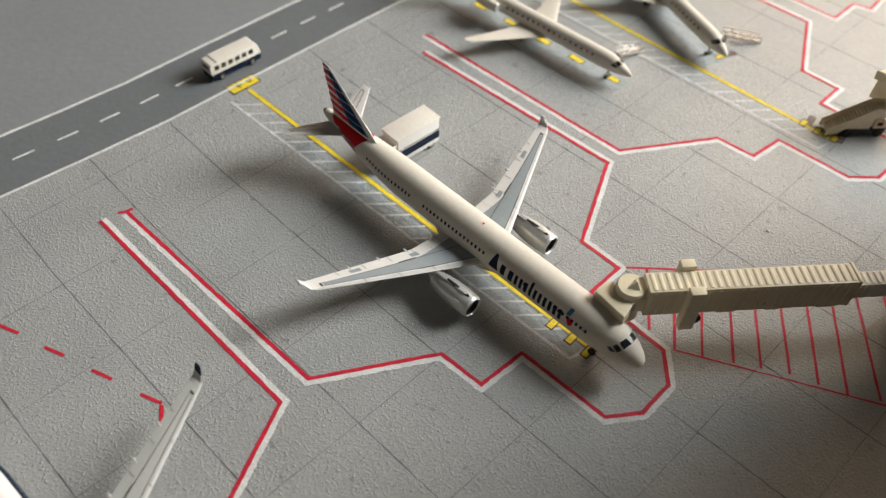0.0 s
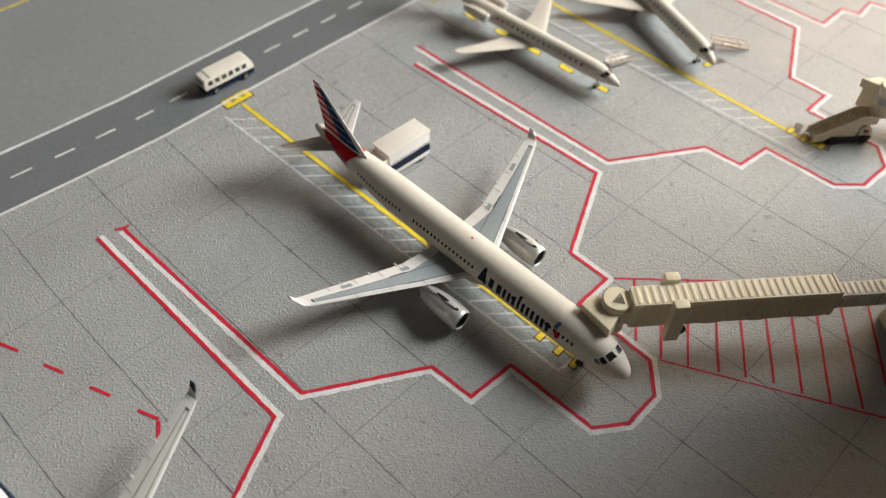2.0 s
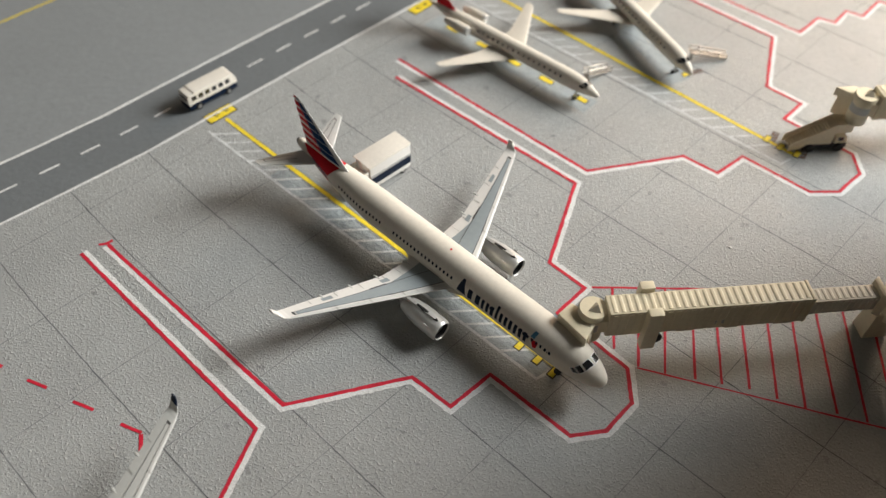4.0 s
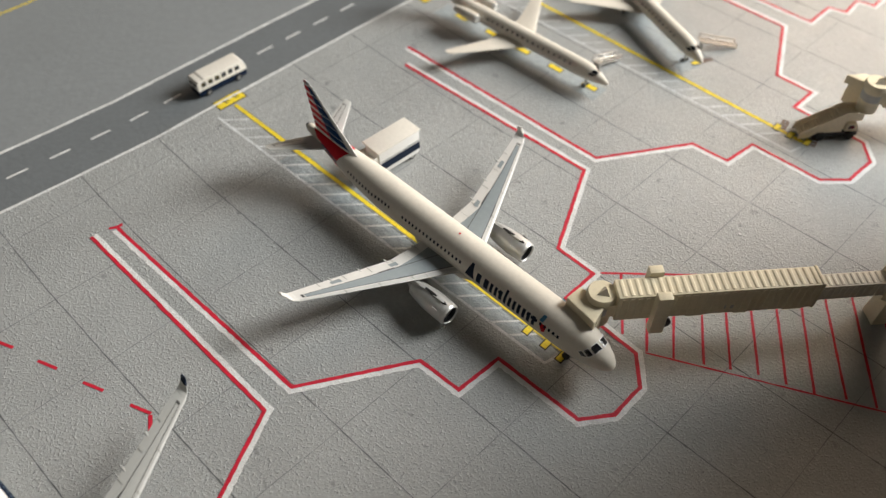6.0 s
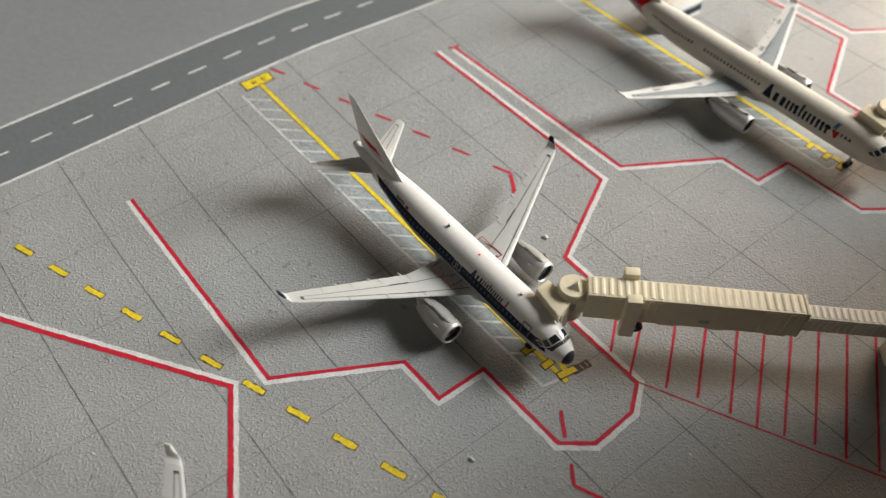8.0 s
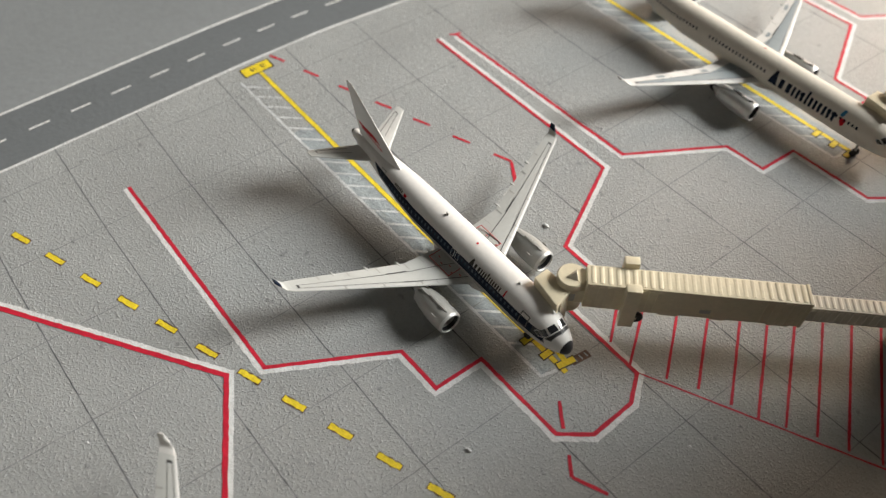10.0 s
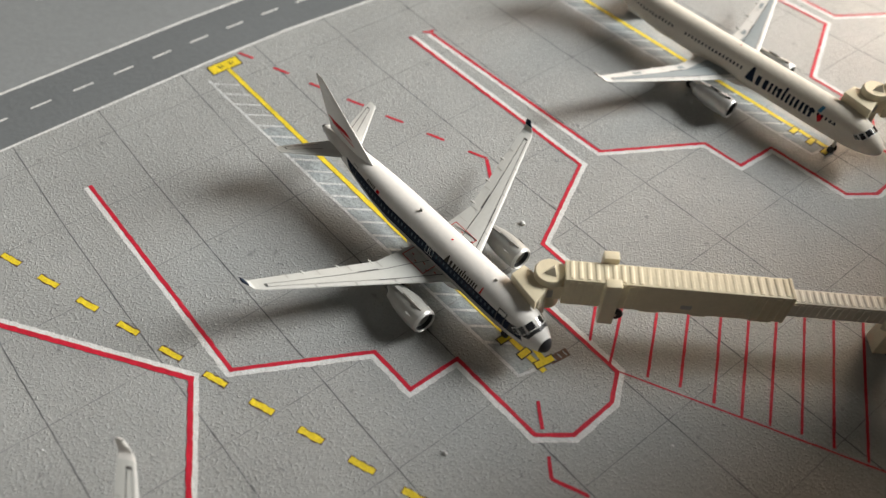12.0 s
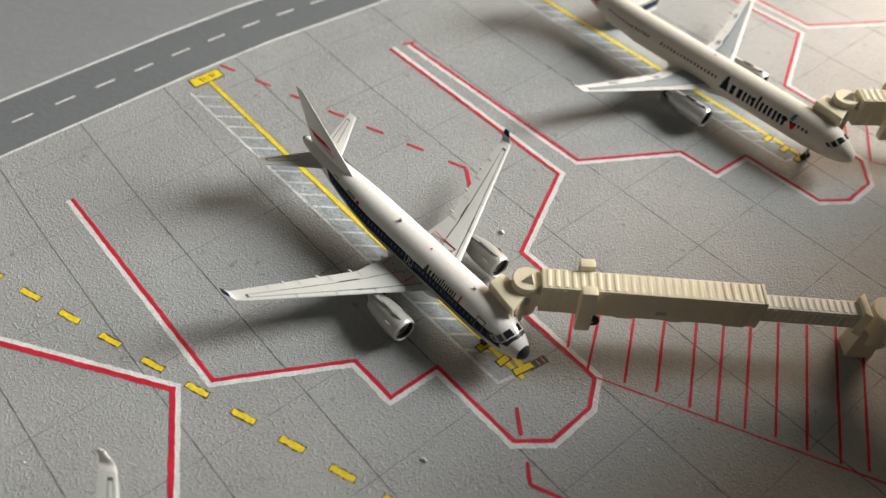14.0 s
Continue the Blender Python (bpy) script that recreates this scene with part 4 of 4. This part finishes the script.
airliner("airliner", 0.8, -1.55, -1.75, 112.8, -46.2, -64.6, 41.3, 11.4, -39.3, 14.7, 13.0, 3.1, (-100.5, -110.2, -113.4, 15.2), (-91.6, -109.2, -108.4, -111.8),
         "grey", "long white model airliner with a striped red and blue fin", -1.05)
airliner("airliner", -13.4, -119.2, -1.3, 87.6, -29.2, -50.4, 42.0, 12.2, -24.6, 15.4, 11.8, 3.3, (-74.0, -84.3, -87.6, 15.4), (-66.4, -84.6, -84.9, -88.7),
         "pale", "short white model airliner with a navy window stripe", -0.6)
airliner("airliner", 20.2, -205.5, 36.0, 87.6, -29.2, -50.4, 42.0, 12.2, -24.6, 15.4, 11.8, 3.3, (-74.0, -84.3, -87.6, 15.4), (-66.4, -84.6, -84.9, -88.7),
         "plain", "white model airliner with a plain silver-edged wing tip")

# ---- jet bridges ----


def tunnel(ob, name, label, mat, x0, x1, half, z0, z1, pitch, plain=()):
    """A moulded tunnel: a rounded box with raised ribs across its roof and shallow ones down its sides; plain: a worn stretch."""
    body = part(name, box(x0, x1, -half, half, z0, z1, 0.35), mat, ob, label)
    n = int((x1 - x0 - 1.0) / pitch)
    step = (x1 - x0 - 1.0) / n
    w = step * 0.30

    def bar(h):
        return finish(side_prism([(-w * 1.25, -0.1), (w * 1.25, -0.1), (w * 0.75, h * 0.8), (w * 0.3, h), (-w * 0.3, h), (-w * 0.75, h * 0.8)], -half + 0.55, half - 0.55), "roof_rib", mat)

    deep, worn = bar(0.15), bar(0.05)
    wall = finish(side_prism([(-w, z0 + 0.4), (w, z0 + 0.4), (w, z1 - 0.6), (-w, z1 - 0.6)], -0.15, 0.15), "side_rib", mat)
    for i in range(n):
        x = x0 + 0.5 + step * (i + 0.5)
        me = worn if any(p0 <= x <= p1 for p0, p1 in plain) else deep
        part_of("roof_rib", me, body, x, 0, z1)
        if me is deep:
            part_of("side_rib", wall, body, x, -half, 0)
            part_of("side_rib", wall, body, x, half, 0)
    return body


def jet_bridge(x, y, rz, label, main, thin_end, roof, plain, fall, lap=0.45):
    """Origin under the cab's turret; the tunnel runs along local x and falls by so much a metre towards the rotunda."""
    tilt = Matrix.Translation((4 * MM, 0, 17 * MM)) @ Matrix.Rotation(math.atan(fall), 4, "Y") @ Matrix.Translation((-4 * MM, 0, -17 * MM))
    sink = -fall * (thin_end + 1.6) - 1.0
    ob = thing("jet_bridge", x, y, 0, rz, label, "jet bridge", "jet bridges")
    # cab with a hood that meets the fuselage; roof: its four corners on the plan
    back = Matrix.Rotation(radians(-rz), 2)
    hood = [back @ Vector((px - x, py - y)) for px, py in roof]
    mid = sum(hood, Vector((0, 0))) / 4
    deep = [hood[1] - hood[0], hood[2] - hood[3]]
    inner = [hood[0] + deep[0] * lap, hood[1] * 0.95 + mid * 0.05, hood[2] * 0.95 + mid * 0.05, hood[3] + deep[1] * lap * 0.7]
    cab = part("cab", prism([tuple(p) for p in inner], 7.2, 16.4, 0.25), M_BEIGE, ob, "beige plastic cab with a flat roof")
    part("cab_roof", prism([tuple(p) for p in (hood[0], hood[1] + deep[0] * 0.05, hood[2] + deep[1] * 0.05, hood[3])], 15.9, 17.4, 0.35), M_BEIGE, cab)
    rim = [hood[3] + deep[1] * 0.12, hood[0] + deep[0] * 0.12]
    part("cab_bellows", prism([tuple(hood[0] + deep[0] * 0.03), tuple(rim[1]), tuple(rim[0]), tuple(hood[3] + deep[1] * 0.03)], 14.4, 16.0), M_BEIGE, cab, "beige bellows edge of the cab")
    part("turret", turned([(9.0, 3.1), (17.3, 3.1), (17.4, 3.6), (18.8, 3.6), (19.2, 3.3), (19.2, 0.01)], 32, "z", 0.5, 0.5, 0), M_BEIGE, ob, "round beige turret")
    part("turret_band", turned([(13.2, 3.16), (15.8, 3.16)], 32, "z", 0.5, 0.5, 0), M_DULL, ob, "grey band round the turret")
    wedge = bmesh.new()
    a, b, cc, d = (wedge.verts.new(p) for p in ((-1.2, -0.4, 19.1), (1.9, -1.5, 19.1), (1.5, 2.2, 19.1), (1.2, 0.0, 20.9)))
    for f in ((a, cc, b), (a, b, d), (b, cc, d), (cc, a, d)):
        wedge.faces.new(f)
    bmesh.ops.recalc_face_normals(wedge, faces=wedge.faces)
    part("turret_cap", wedge, M_PALE, ob, "broken wedge cap on the turret")
    part("tunnel_throat", box(0.4, 4.6, -2.5, 2.5, 12.6, 17.2, 0.4), M_BEIGE, ob, "beige joint between turret and tunnel")
    run = [tunnel(ob, "main_tunnel", "ribbed beige outer tunnel", M_BEIGE, 3.6, main, 2.9, 11.5, 20.4, 1.85, plain)]
    run.append(part("tunnel_collar", box(main - 0.6, main + 0.3, -3.0, 3.0, 11.3, 20.6, 0.3), M_BEIGE, ob))
    run.append(tunnel(ob, "inner_tunnel", "paler ribbed inner tunnel", M_PALE, main, thin_end, 2.1, 13.0, 18.0, 1.5))
    for yy in (-4.0, 4.0):
        part("lift_column", box(12.2, 15.8, yy - 1.25, yy + 1.25, 8.0, 21.8, 0.45), M_BEIGE, ob, "square lift column beside the tunnel")
        part("axle", box(13.4, 16.6, yy * 0.8 - 0.3, yy * 0.8 + 0.3, 8.8, 9.6), M_BEIGE, ob)
        bm = turned([(-0.6, 0.01), (-0.6, 1.3), (-0.3, 1.6), (0.3, 1.6), (0.6, 1.3), (0.6, 0.01)], 20, "y", 16.6, yy * 0.72, 9.2)
        part("wheel", bm, M_RUBBER, ob, "black bridge wheel")
    part("cross_beam", box(13.0, 15.0, -4.6, 4.6, 11.5, 13.6, 0.3), M_BEIGE, ob)
    for x0, x1 in ((21.0, 27.0), (33.0, 38.0), (main - 8, main - 1.5)):
        run.append(part("underside_pod", side_prism([(x0, 11.4), (x0 + 1.0, 10.5), (x1 - 1.0, 10.5), (x1, 11.4)], -2.4, 2.4), M_BEIGE, ob))
    run.append(part("side_panel", box(30.5, 33.0, -2.95, -2.7, 13.4, 14.7), M_DULL, ob, "small grey plate on the tunnel side"))
    run.append(part("collar", prism([(thin_end - 0.8, -2.4), (thin_end + 0.8, -3.5), (thin_end + 0.8, 3.5), (thin_end - 0.8, 2.4)], 11.6, 19.4, 0.3), M_BEIGE, ob, "flared end collar"))
    for piece in run:
        piece.matrix_basis = tilt @ piece.matrix_basis
    part("rotunda", turned([(8.6 + sink, 3.6), (17.8 + sink, 4.2), (18.6 + sink, 4.2), (19.0 + sink, 3.8), (19.0 + sink, 0.01)], 32, "z", thin_end + 6.6, 0, 0), M_BEIGE, ob, "round beige rotunda")
    part("pedestal", box(thin_end + 1.2, thin_end + 7.8, -2.7, 2.7, 0, 9.2, 0.4, 0.86), M_BEIGE, ob, "tapered bridge pedestal")
    fx = bmesh.new()
    add_box(fx, 0, 40, -2.6, 2.6, 11.4 + sink, 17.8 + sink, 0.3)
    bmesh.ops.rotate(fx, cent=(0, 0, 0), matrix=Matrix.Rotation(radians(-46), 3, "Z"), verts=fx.verts)
    bmesh.ops.translate(fx, vec=(thin_end + 6.6 + 1.8, -1.9, 0), verts=fx.verts)
    part("fixed_walkway", fx, M_PALE, ob, "pale fixed walkway to the terminal")
    return ob


ROOF_A = [(-16.8, 1.5), (-16.4, 6.1), (-8.7, 6.4), (-7.5, 0.0)]
ROOF_B = [(-29.8, -116.0), (-29.8, -112.1), (-21.7, -111.9), (-20.6, -117.6)]
ROOF_C = [(-6.3, 128.0), (-2.6, 132.4), (5.6, 133.0), (2.6, 128.5)]
jet_bridge(-11.0, 6.8, 48.7, "beige ribbed jet bridge against the long airliner", 53.5, 72.0, ROOF_A, (), 0.010)
jet_bridge(-23.9, -110.4, 45.4, "beige ribbed jet bridge with a worn smooth middle", 54.2, 77.6, ROOF_B, ((20.5, 44.5),), 0.029)
jet_bridge(2.8, 128.0, 50.0, "beige ribbed jet bridge at an empty stand", 53.5, 76.5, ROOF_C, (), 0.015, 0.32)

# ---- unseen terminal block, added and sized to shade the bridge roots ----
term = thing("terminal_shade_block", 67, 0, 0, 0, "plain dark unseen terminal block added to shade the bridge roots", "building")
part("wall", box(0, 150, -330, 165, 0, 98, 0.6), M_DARK, term)
part("roof", box(-3, 153, -333, 168, 98, 101, 0.6), M_DULL, term, "flat grey top of the unseen terminal block")

# ---- vehicles ----


def bus(x, y, rz):
    ob = thing("shuttle_bus", x, y, 0, rz, "small cream model bus with a navy lower body", "bus")
    # local x along the bus
    part("lower_body", box(-9.2, 9.2, -2.7, 2.7, 0.8, 3.1, 0.35), M_NAVY, ob, "navy lower body")
    up = side_prism([(-9.3, 3.1), (9.3, 3.1), (9.1, 4.6), (8.3, 6.6), (7.6, 7.0), (-6.6, 7.0), (-7.0, 6.7), (-8.9, 6.6), (-9.3, 5.9)], -2.75, 2.75, 0.22)
    upper = part("upper_body", up, M_CREAM, ob, "cream upper body")
    part("side_line", box(-9.25, 9.25, -2.82, 2.82, 3.0, 3.16), M_CREAM, ob)
    for i in range(6):
        for s in (-1, 1):
            part("window", box(-7.9 + i * 2.55, -6.2 + i * 2.55, min(s * 2.70, s * 2.79), max(s * 2.70, s * 2.79), 4.2, 5.8), M_GLASS, upper, "dark side window")
    part("windscreen", box(9.05, 9.25, -2.1, 2.1, 3.6, 4.6), M_GLASS, upper)
    part("rear_window", box(-9.36, -9.28, -1.9, 1.9, 4.3, 5.6), M_GLASS, upper)
    for xx in (-5.8, 5.6):
        for s in (-1, 1):
            bm = turned([(-0.4, 0.01), (-0.4, 1.0), (-0.2, 1.15), (0.3, 1.15), (0.4, 1.0), (0.42, 0.01)], 16, "y", xx, s * 2.55, 1.15)
            w = part("wheel", bm, M_RUBBER, ob, "black wheel")
            part("hub", turned([(-0.05, 0.6), (0.05, 0.6)], 12, "y", xx, s * 3.0, 1.15), M_STEEL, w, "pale wheel hub")


bus(-161.3, 4.2, 87.0)


def catering_truck(x, y, rz):
    ob = thing("catering_truck", x, y, 0, rz, "white model box truck with a navy side stripe behind the tail", "truck")
    part("chassis", box(-7.2, 8.1, -3.3, 3.3, 1.5, 2.3, 0.2), M_WHITE, ob, "white lower skirt")
    bodyp = part("box_body", box(-7.3, 8.2, -3.4, 3.4, 2.2, 10.3, 0.2), M_WHITE, ob, "white box body")
    part("roof", box(-7.9, 8.4, -3.7, 3.7, 10.3, 10.9, 0.25), M_CREAM, bodyp, "cream overhanging roof")
    for s in (-1, 1):
        part("stripe", box(-7.32, 8.22, min(s * 3.3, s * 3.44), max(s * 3.3, s * 3.44), 3.2, 6.0), M_NAVY, bodyp, "broad navy side stripe")
        part("stripe", box(-7.32, 8.22, min(s * 3.3, s * 3.44), max(s * 3.3, s * 3.44), 6.4, 6.65), M_NAVY, bodyp, "thin navy pinstripe")
    cab = side_prism([(-11.6, 1.2), (-7.4, 1.2), (-7.4, 6.0), (-10.4, 6.0), (-11.4, 4.0)], -2.9, 2.9, 0.25)
    cabp = part("cab", cab, M_WHITE, ob, "white driver's cab")
    part("windscreen", side_prism([(-11.5, 4.1), (-11.35, 4.05), (-10.5, 5.7), (-10.62, 5.75)], -2.5, 2.5), M_GLASS, cabp)
    part("platform", box(-10.9, -7.5, -3.0, 3.0, 6.8, 7.2, 0.12), M_CREAM, ob, "cream loading platform over the cab")
    for s in (-1, 1):
        part("platform_rail", box(-10.9, -7.5, min(s * 2.8, s * 3.0), max(s * 2.8, s * 3.0), 7.2, 9.0, 0.08), M_CREAM, ob)
    for xx in (-9.2, 5.4):
        for s in (-1, 1):
            bm = turned([(-0.5, 0.01), (-0.5, 1.05), (-0.3, 1.25), (0.4, 1.25), (0.5, 1.1), (0.5, 0.01)], 16, "y", xx, s * 2.7, 1.25)
            w = part("wheel", bm, M_RUBBER, ob, "black wheel")
            part("hub", turned([(-0.06, 0.6), (0.06, 0.6)], 12, "y", xx, s * 3.2, 1.25), M_STEEL, w, "silver wheel hub")
        part("wheel_arch", box(xx - 1.9, xx + 1.9, -3.1, 3.1, 2.3, 2.9, 0.15), M_WHITE, ob)


catering_truck(-92.9, 17.3, 86.0)


def stair_truck(x, y, rz):
    ob = thing("stair_truck", x, y, 0, rz, "tan model boarding stairs on a black truck chassis", "stair truck")
    part("chassis", box(-6.0, 8.6, -2.6, 2.6, 1.1, 2.7, 0.15), M_BLACK, ob, "black chassis")
    cab = part("cab", side_prism([(4.6, 2.7), (8.5, 2.7), (8.5, 4.0), (7.8, 5.6), (4.6, 5.6)], -2.3, 2.3, 0.2), M_TAN, ob, "tan cab")
    part("window", box(5.4, 7.2, -2.36, 2.36, 3.8, 5.1), M_GLASS, cab, "dark cab window")
    for s in (-1, 1):
        part("stair_wall", side_prism([(-9.6, 0.4), (-6.4, 0.9), (-4.2, 2.9), (3.3, 2.9), (3.6, 7.4), (8.2, 7.4), (8.2, 10.0), (3.0, 10.6), (-9.4, 3.0)], s * 2.5 - 0.25, s * 2.5 + 0.25, 0.12), M_TAN, ob, "tan stair side wall")
    for i in range(14):
        xx, zz = -8.8 + i * 0.8, 0.7 + i * 0.57
        part("step", box(xx, xx + 0.9, -2.3, 2.3, zz, zz + 0.5), M_TAN, ob)
    part("landing", box(2.2, 7.8, -2.3, 2.3, 8.2, 8.8, 0.1), M_TAN, ob, "upper landing")
    part("support", box(2.2, 3.2, -1.4, 1.4, 1.9, 8.2, 0.1), M_BLACK, ob)
    for xx in (-2.8, 6.4):
        for s in (-1, 1):
            part("wheel", turned([(-0.5, 0.01), (-0.5, 1.3), (-0.3, 1.45), (0.3, 1.45), (0.5, 1.3), (0.5, 0.01)], 16, "y", xx, s * 2.7, 1.45), M_RUBBER, ob, "black wheel")


stair_truck(-3.4, 120.6, 46.0)

# ---- regional jets with rear engines ----


def regional_jet(x, y, rz, label):
    plane = thing("regional_jet", x, y, 0, rz, label, "airplane", "regional jets")
    L, axis = 75.0, 6.3
    nose = [(0, -1.0, 0.06), (0.3, -0.98, 0.45), (1.2, -0.85, 0.95), (3.0, -0.55, 1.55), (5.0, -0.25, 2.15), (7.5, -0.05, 2.6), (11, 0, 2.85)]
    tail = [(55, 0, 2.85), (62, 0.35, 2.4), (69, 0.85, 1.5), (74, 1.2, 0.7), (75, 1.25, 0.3)]
    body = Body(nose + tail, axis)
    # the jets' shaded tan look is put into the colour, hence matt cream
    part("fuselage", body.mesh(28), M_MATT, plane, "slim white fuselage")
    for side in (-1, 1):
        w = Wing([(0, -31.0, 13.5, 4.6, 0.12, 0), (2.4, -32.5, 11.8, 4.6, 0.12, 0), (9.0, -37.2, 7.6, 5.1, 0.11, 3), (24.0, -46.4, 3.4, 6.4, 0.10, 3), (24.9, -47.6, 1.8, 6.5, 0.08, 3)], side)
        part("wing", w.mesh(2), M_MATT, plane, "plain swept wing")
        ex, ey, ez, er, el = -52.5, side * 4.9, axis + 1.2, 1.75, 10.5
        prof = [(0, er * 0.72), (-0.2, er * 0.85), (-1.4, er), (-el * 0.5, er), (-el * 0.8, er * 0.85), (-el, er * 0.62)]
        eng = part("engine", turned(prof, 22, "x", ex, ey, ez), M_MATT, plane, "rear-mounted engine pod")
        part("intake", turned([(0.03, 0.01), (0.03, er * 0.70)], 18, "x", ex, ey, ez), M_BLACK, eng, "dark engine intake")
        part("intake_lip", turned([(0.08, er * 0.68), (0.12, er * 0.74), (-0.3, er * 0.88), (-0.9, er * 0.96)], 22, "x", ex, ey, ez), M_SILVER, eng, "bright intake lip")
        part("pylon", box(ex - 7.5, ex - 2.0, min(side * 2.0, side * 4.2), max(side * 2.0, side * 4.2), ez - 0.35, ez + 0.35, 0.1), M_MATT, eng)
        a = side * 62
        me = finish(body.patch([(19.65, a - side * 7), (20.35, a - side * 7), (20.35, a + side * 9), (19.65, a + side * 9)], 0.05, 1, 2), "cabin_window", M_GLASS)
        for k in range(17):
            part_of("cabin_window", me, plane, 20.0 - 14.0 - k * 2.25, 0, 0)
        part("cockpit_window", body.patch([(3.9, side * 6), (5.6, side * 8), (6.1, side * 44), (4.3, side * 48)], 0.05, 3, 3), M_GLASS, plane, "dark cockpit window")
        part("cockpit_window", body.patch([(4.5, side * 52), (6.2, side * 48), (7.0, side * 68), (5.4, side * 74)], 0.05, 3, 3), M_GLASS, plane, "dark cockpit window")
        st = Wing([(0, -72.5, 6.0, 16.2, 0.09, 0), (9.0, -76.5, 3.0, 16.6, 0.08, 0)], side)
        part("tailplane", st.mesh(2), M_MATT, plane)
        add_gear(plane, -41.5, side * 3.6, 4.4, 0.8, True)
    fw = Wing([(0, -60.0, 11.5, axis + 1.2, 0.09, 0), (1, -63.0, 9.0, axis + 3.0, 0.09, 0), (2, -72.0, 5.0, 16.3, 0.08, 0)], 1, True)
    part("tail_fin", fw.mesh(3), M_CRIMSON, plane, "dark red tail fin")
    add_gear(plane, -8.5, 0, 4.2, 0.65)
    return plane


rj = regional_jet(-64.0, 87.4, 0.0, "slim white model regional jet with rear engines")
copy_thing(rj, pose(-48.0 * MM, 118.6 * MM, 0, 0, 0, -24))
marking("bay_tint", prism([(-138, 83.0), (-66, 83.0), (-66, 91.0), (-138, 91.0)], 0.0, 0.02), M_STAIN, "bluish grey tint under a parked jet", "bay tints")
for i in range(5):
    ob = thing("yellow_dash", -131.3 + i * 14.4, 88.2, 0, 0, "yellow dash outlined in ink under a jet", "marking", "yellow dashes", "structure")
    part("ink_outline", ribbon([(-0.3, 0), (5.5, 0)], 2.5, 0.07, 630 + i, 0.1), M_INK, ob, smooth=False)
    part("yellow_bar", ribbon([(0, 0), (5.2, 0)], 1.9, 0.11, 660 + i, 0.1), M_YELLOW, ob, smooth=False)


marking("bay_tint", prism([(-108, 139.5), (-53, 115.5), (-50, 123.0), (-105, 147.0)], 0.0, 0.02), M_STAIN, "bluish grey tint under a parked jet", "bay tints")
for x, y in ((-92.0, 142.5), (-78.0, 137.0), (-66.2, 131.4)):
    ob = thing("yellow_dash", x, y, 0, -22, "yellow dash outlined in ink under a jet", "marking", "yellow dashes", "structure")
    part("ink_outline", ribbon([(-0.3, 0), (5.5, 0)], 2.4, 0.07, 670, 0.1), M_INK, ob, smooth=False)
    part("yellow_bar", ribbon([(0, 0), (5.2, 0)], 1.8, 0.11, 671, 0.1), M_YELLOW, ob, smooth=False)


def air_stairs(x, y, rz, ln):
    """Etched metal boarding stairs: two stringers with rails and thin treads."""
    ob = thing("boarding_stairs", x, y, 0, rz, "etched steel boarding stairs beside a regional jet", "stairs", "boarding stairs")
    for s in (-1.3, 1.3):
        part("stringer", side_prism([(0, 3.0), (ln, 0.1), (ln, 0.8), (0, 3.7)], s - 0.12, s + 0.12), M_STEEL, ob)
        part("rail", side_prism([(0, 5.0), (ln, 2.0), (ln, 2.35), (0, 5.35)], s - 0.12, s + 0.12), M_STEEL, ob)
        for k in range(5):
            xx, zz = 0.2 + k * (ln - 0.4) / 4, 3.4 - k * 0.7
            part("rail_post", box(xx - 0.12, xx + 0.12, s - 0.1, s + 0.1, zz, zz + 1.8), M_STEEL, ob)
    for k in range(11):
        xx, zz = k * (ln - 0.8) / 10, 3.3 - k * 0.29
        part("tread", box(xx, xx + 0.75, -1.2, 1.2, zz, zz + 0.15), M_STEEL, ob)
    part("foot", box(1.0, 1.4, -1.2, 1.2, 0, 3.0), M_STEEL, ob)


air_stairs(-75.3, 96.2, 80, 11.8)
air_stairs(-56.6, 131.6, 46, 13.6)

# bits of debris on the apron
for i, (x, y, s) in enumerate(((-12.5, -150.1, 0.8), (-48.8, -91.3, 0.9), (18.0, -111.4, 0.4), (-67.6, -214.5, 0.35), (-1.1, 64.2, 0.5))):
    rnd = random.Random(700 + i)
    bm = bmesh.new()
    bmesh.ops.create_icosphere(bm, subdivisions=1, radius=s * 0.8)
    for v in bm.verts:
        v.co = Vector((v.co.x * (1.3 + rnd.uniform(-0.5, 0.5)), v.co.y * (0.8 + rnd.uniform(-0.4, 0.4)), (v.co.z + s * 0.5) * 0.55))
    zmin = min(v.co.z for v in bm.verts)
    bmesh.ops.translate(bm, vec=(x, y, -zmin), verts=bm.verts)
    solid("paper_scrap", bm, M_WHITE_LINE, "tiny white scrap lying on the apron", "scrap", "scraps", smooth=False)
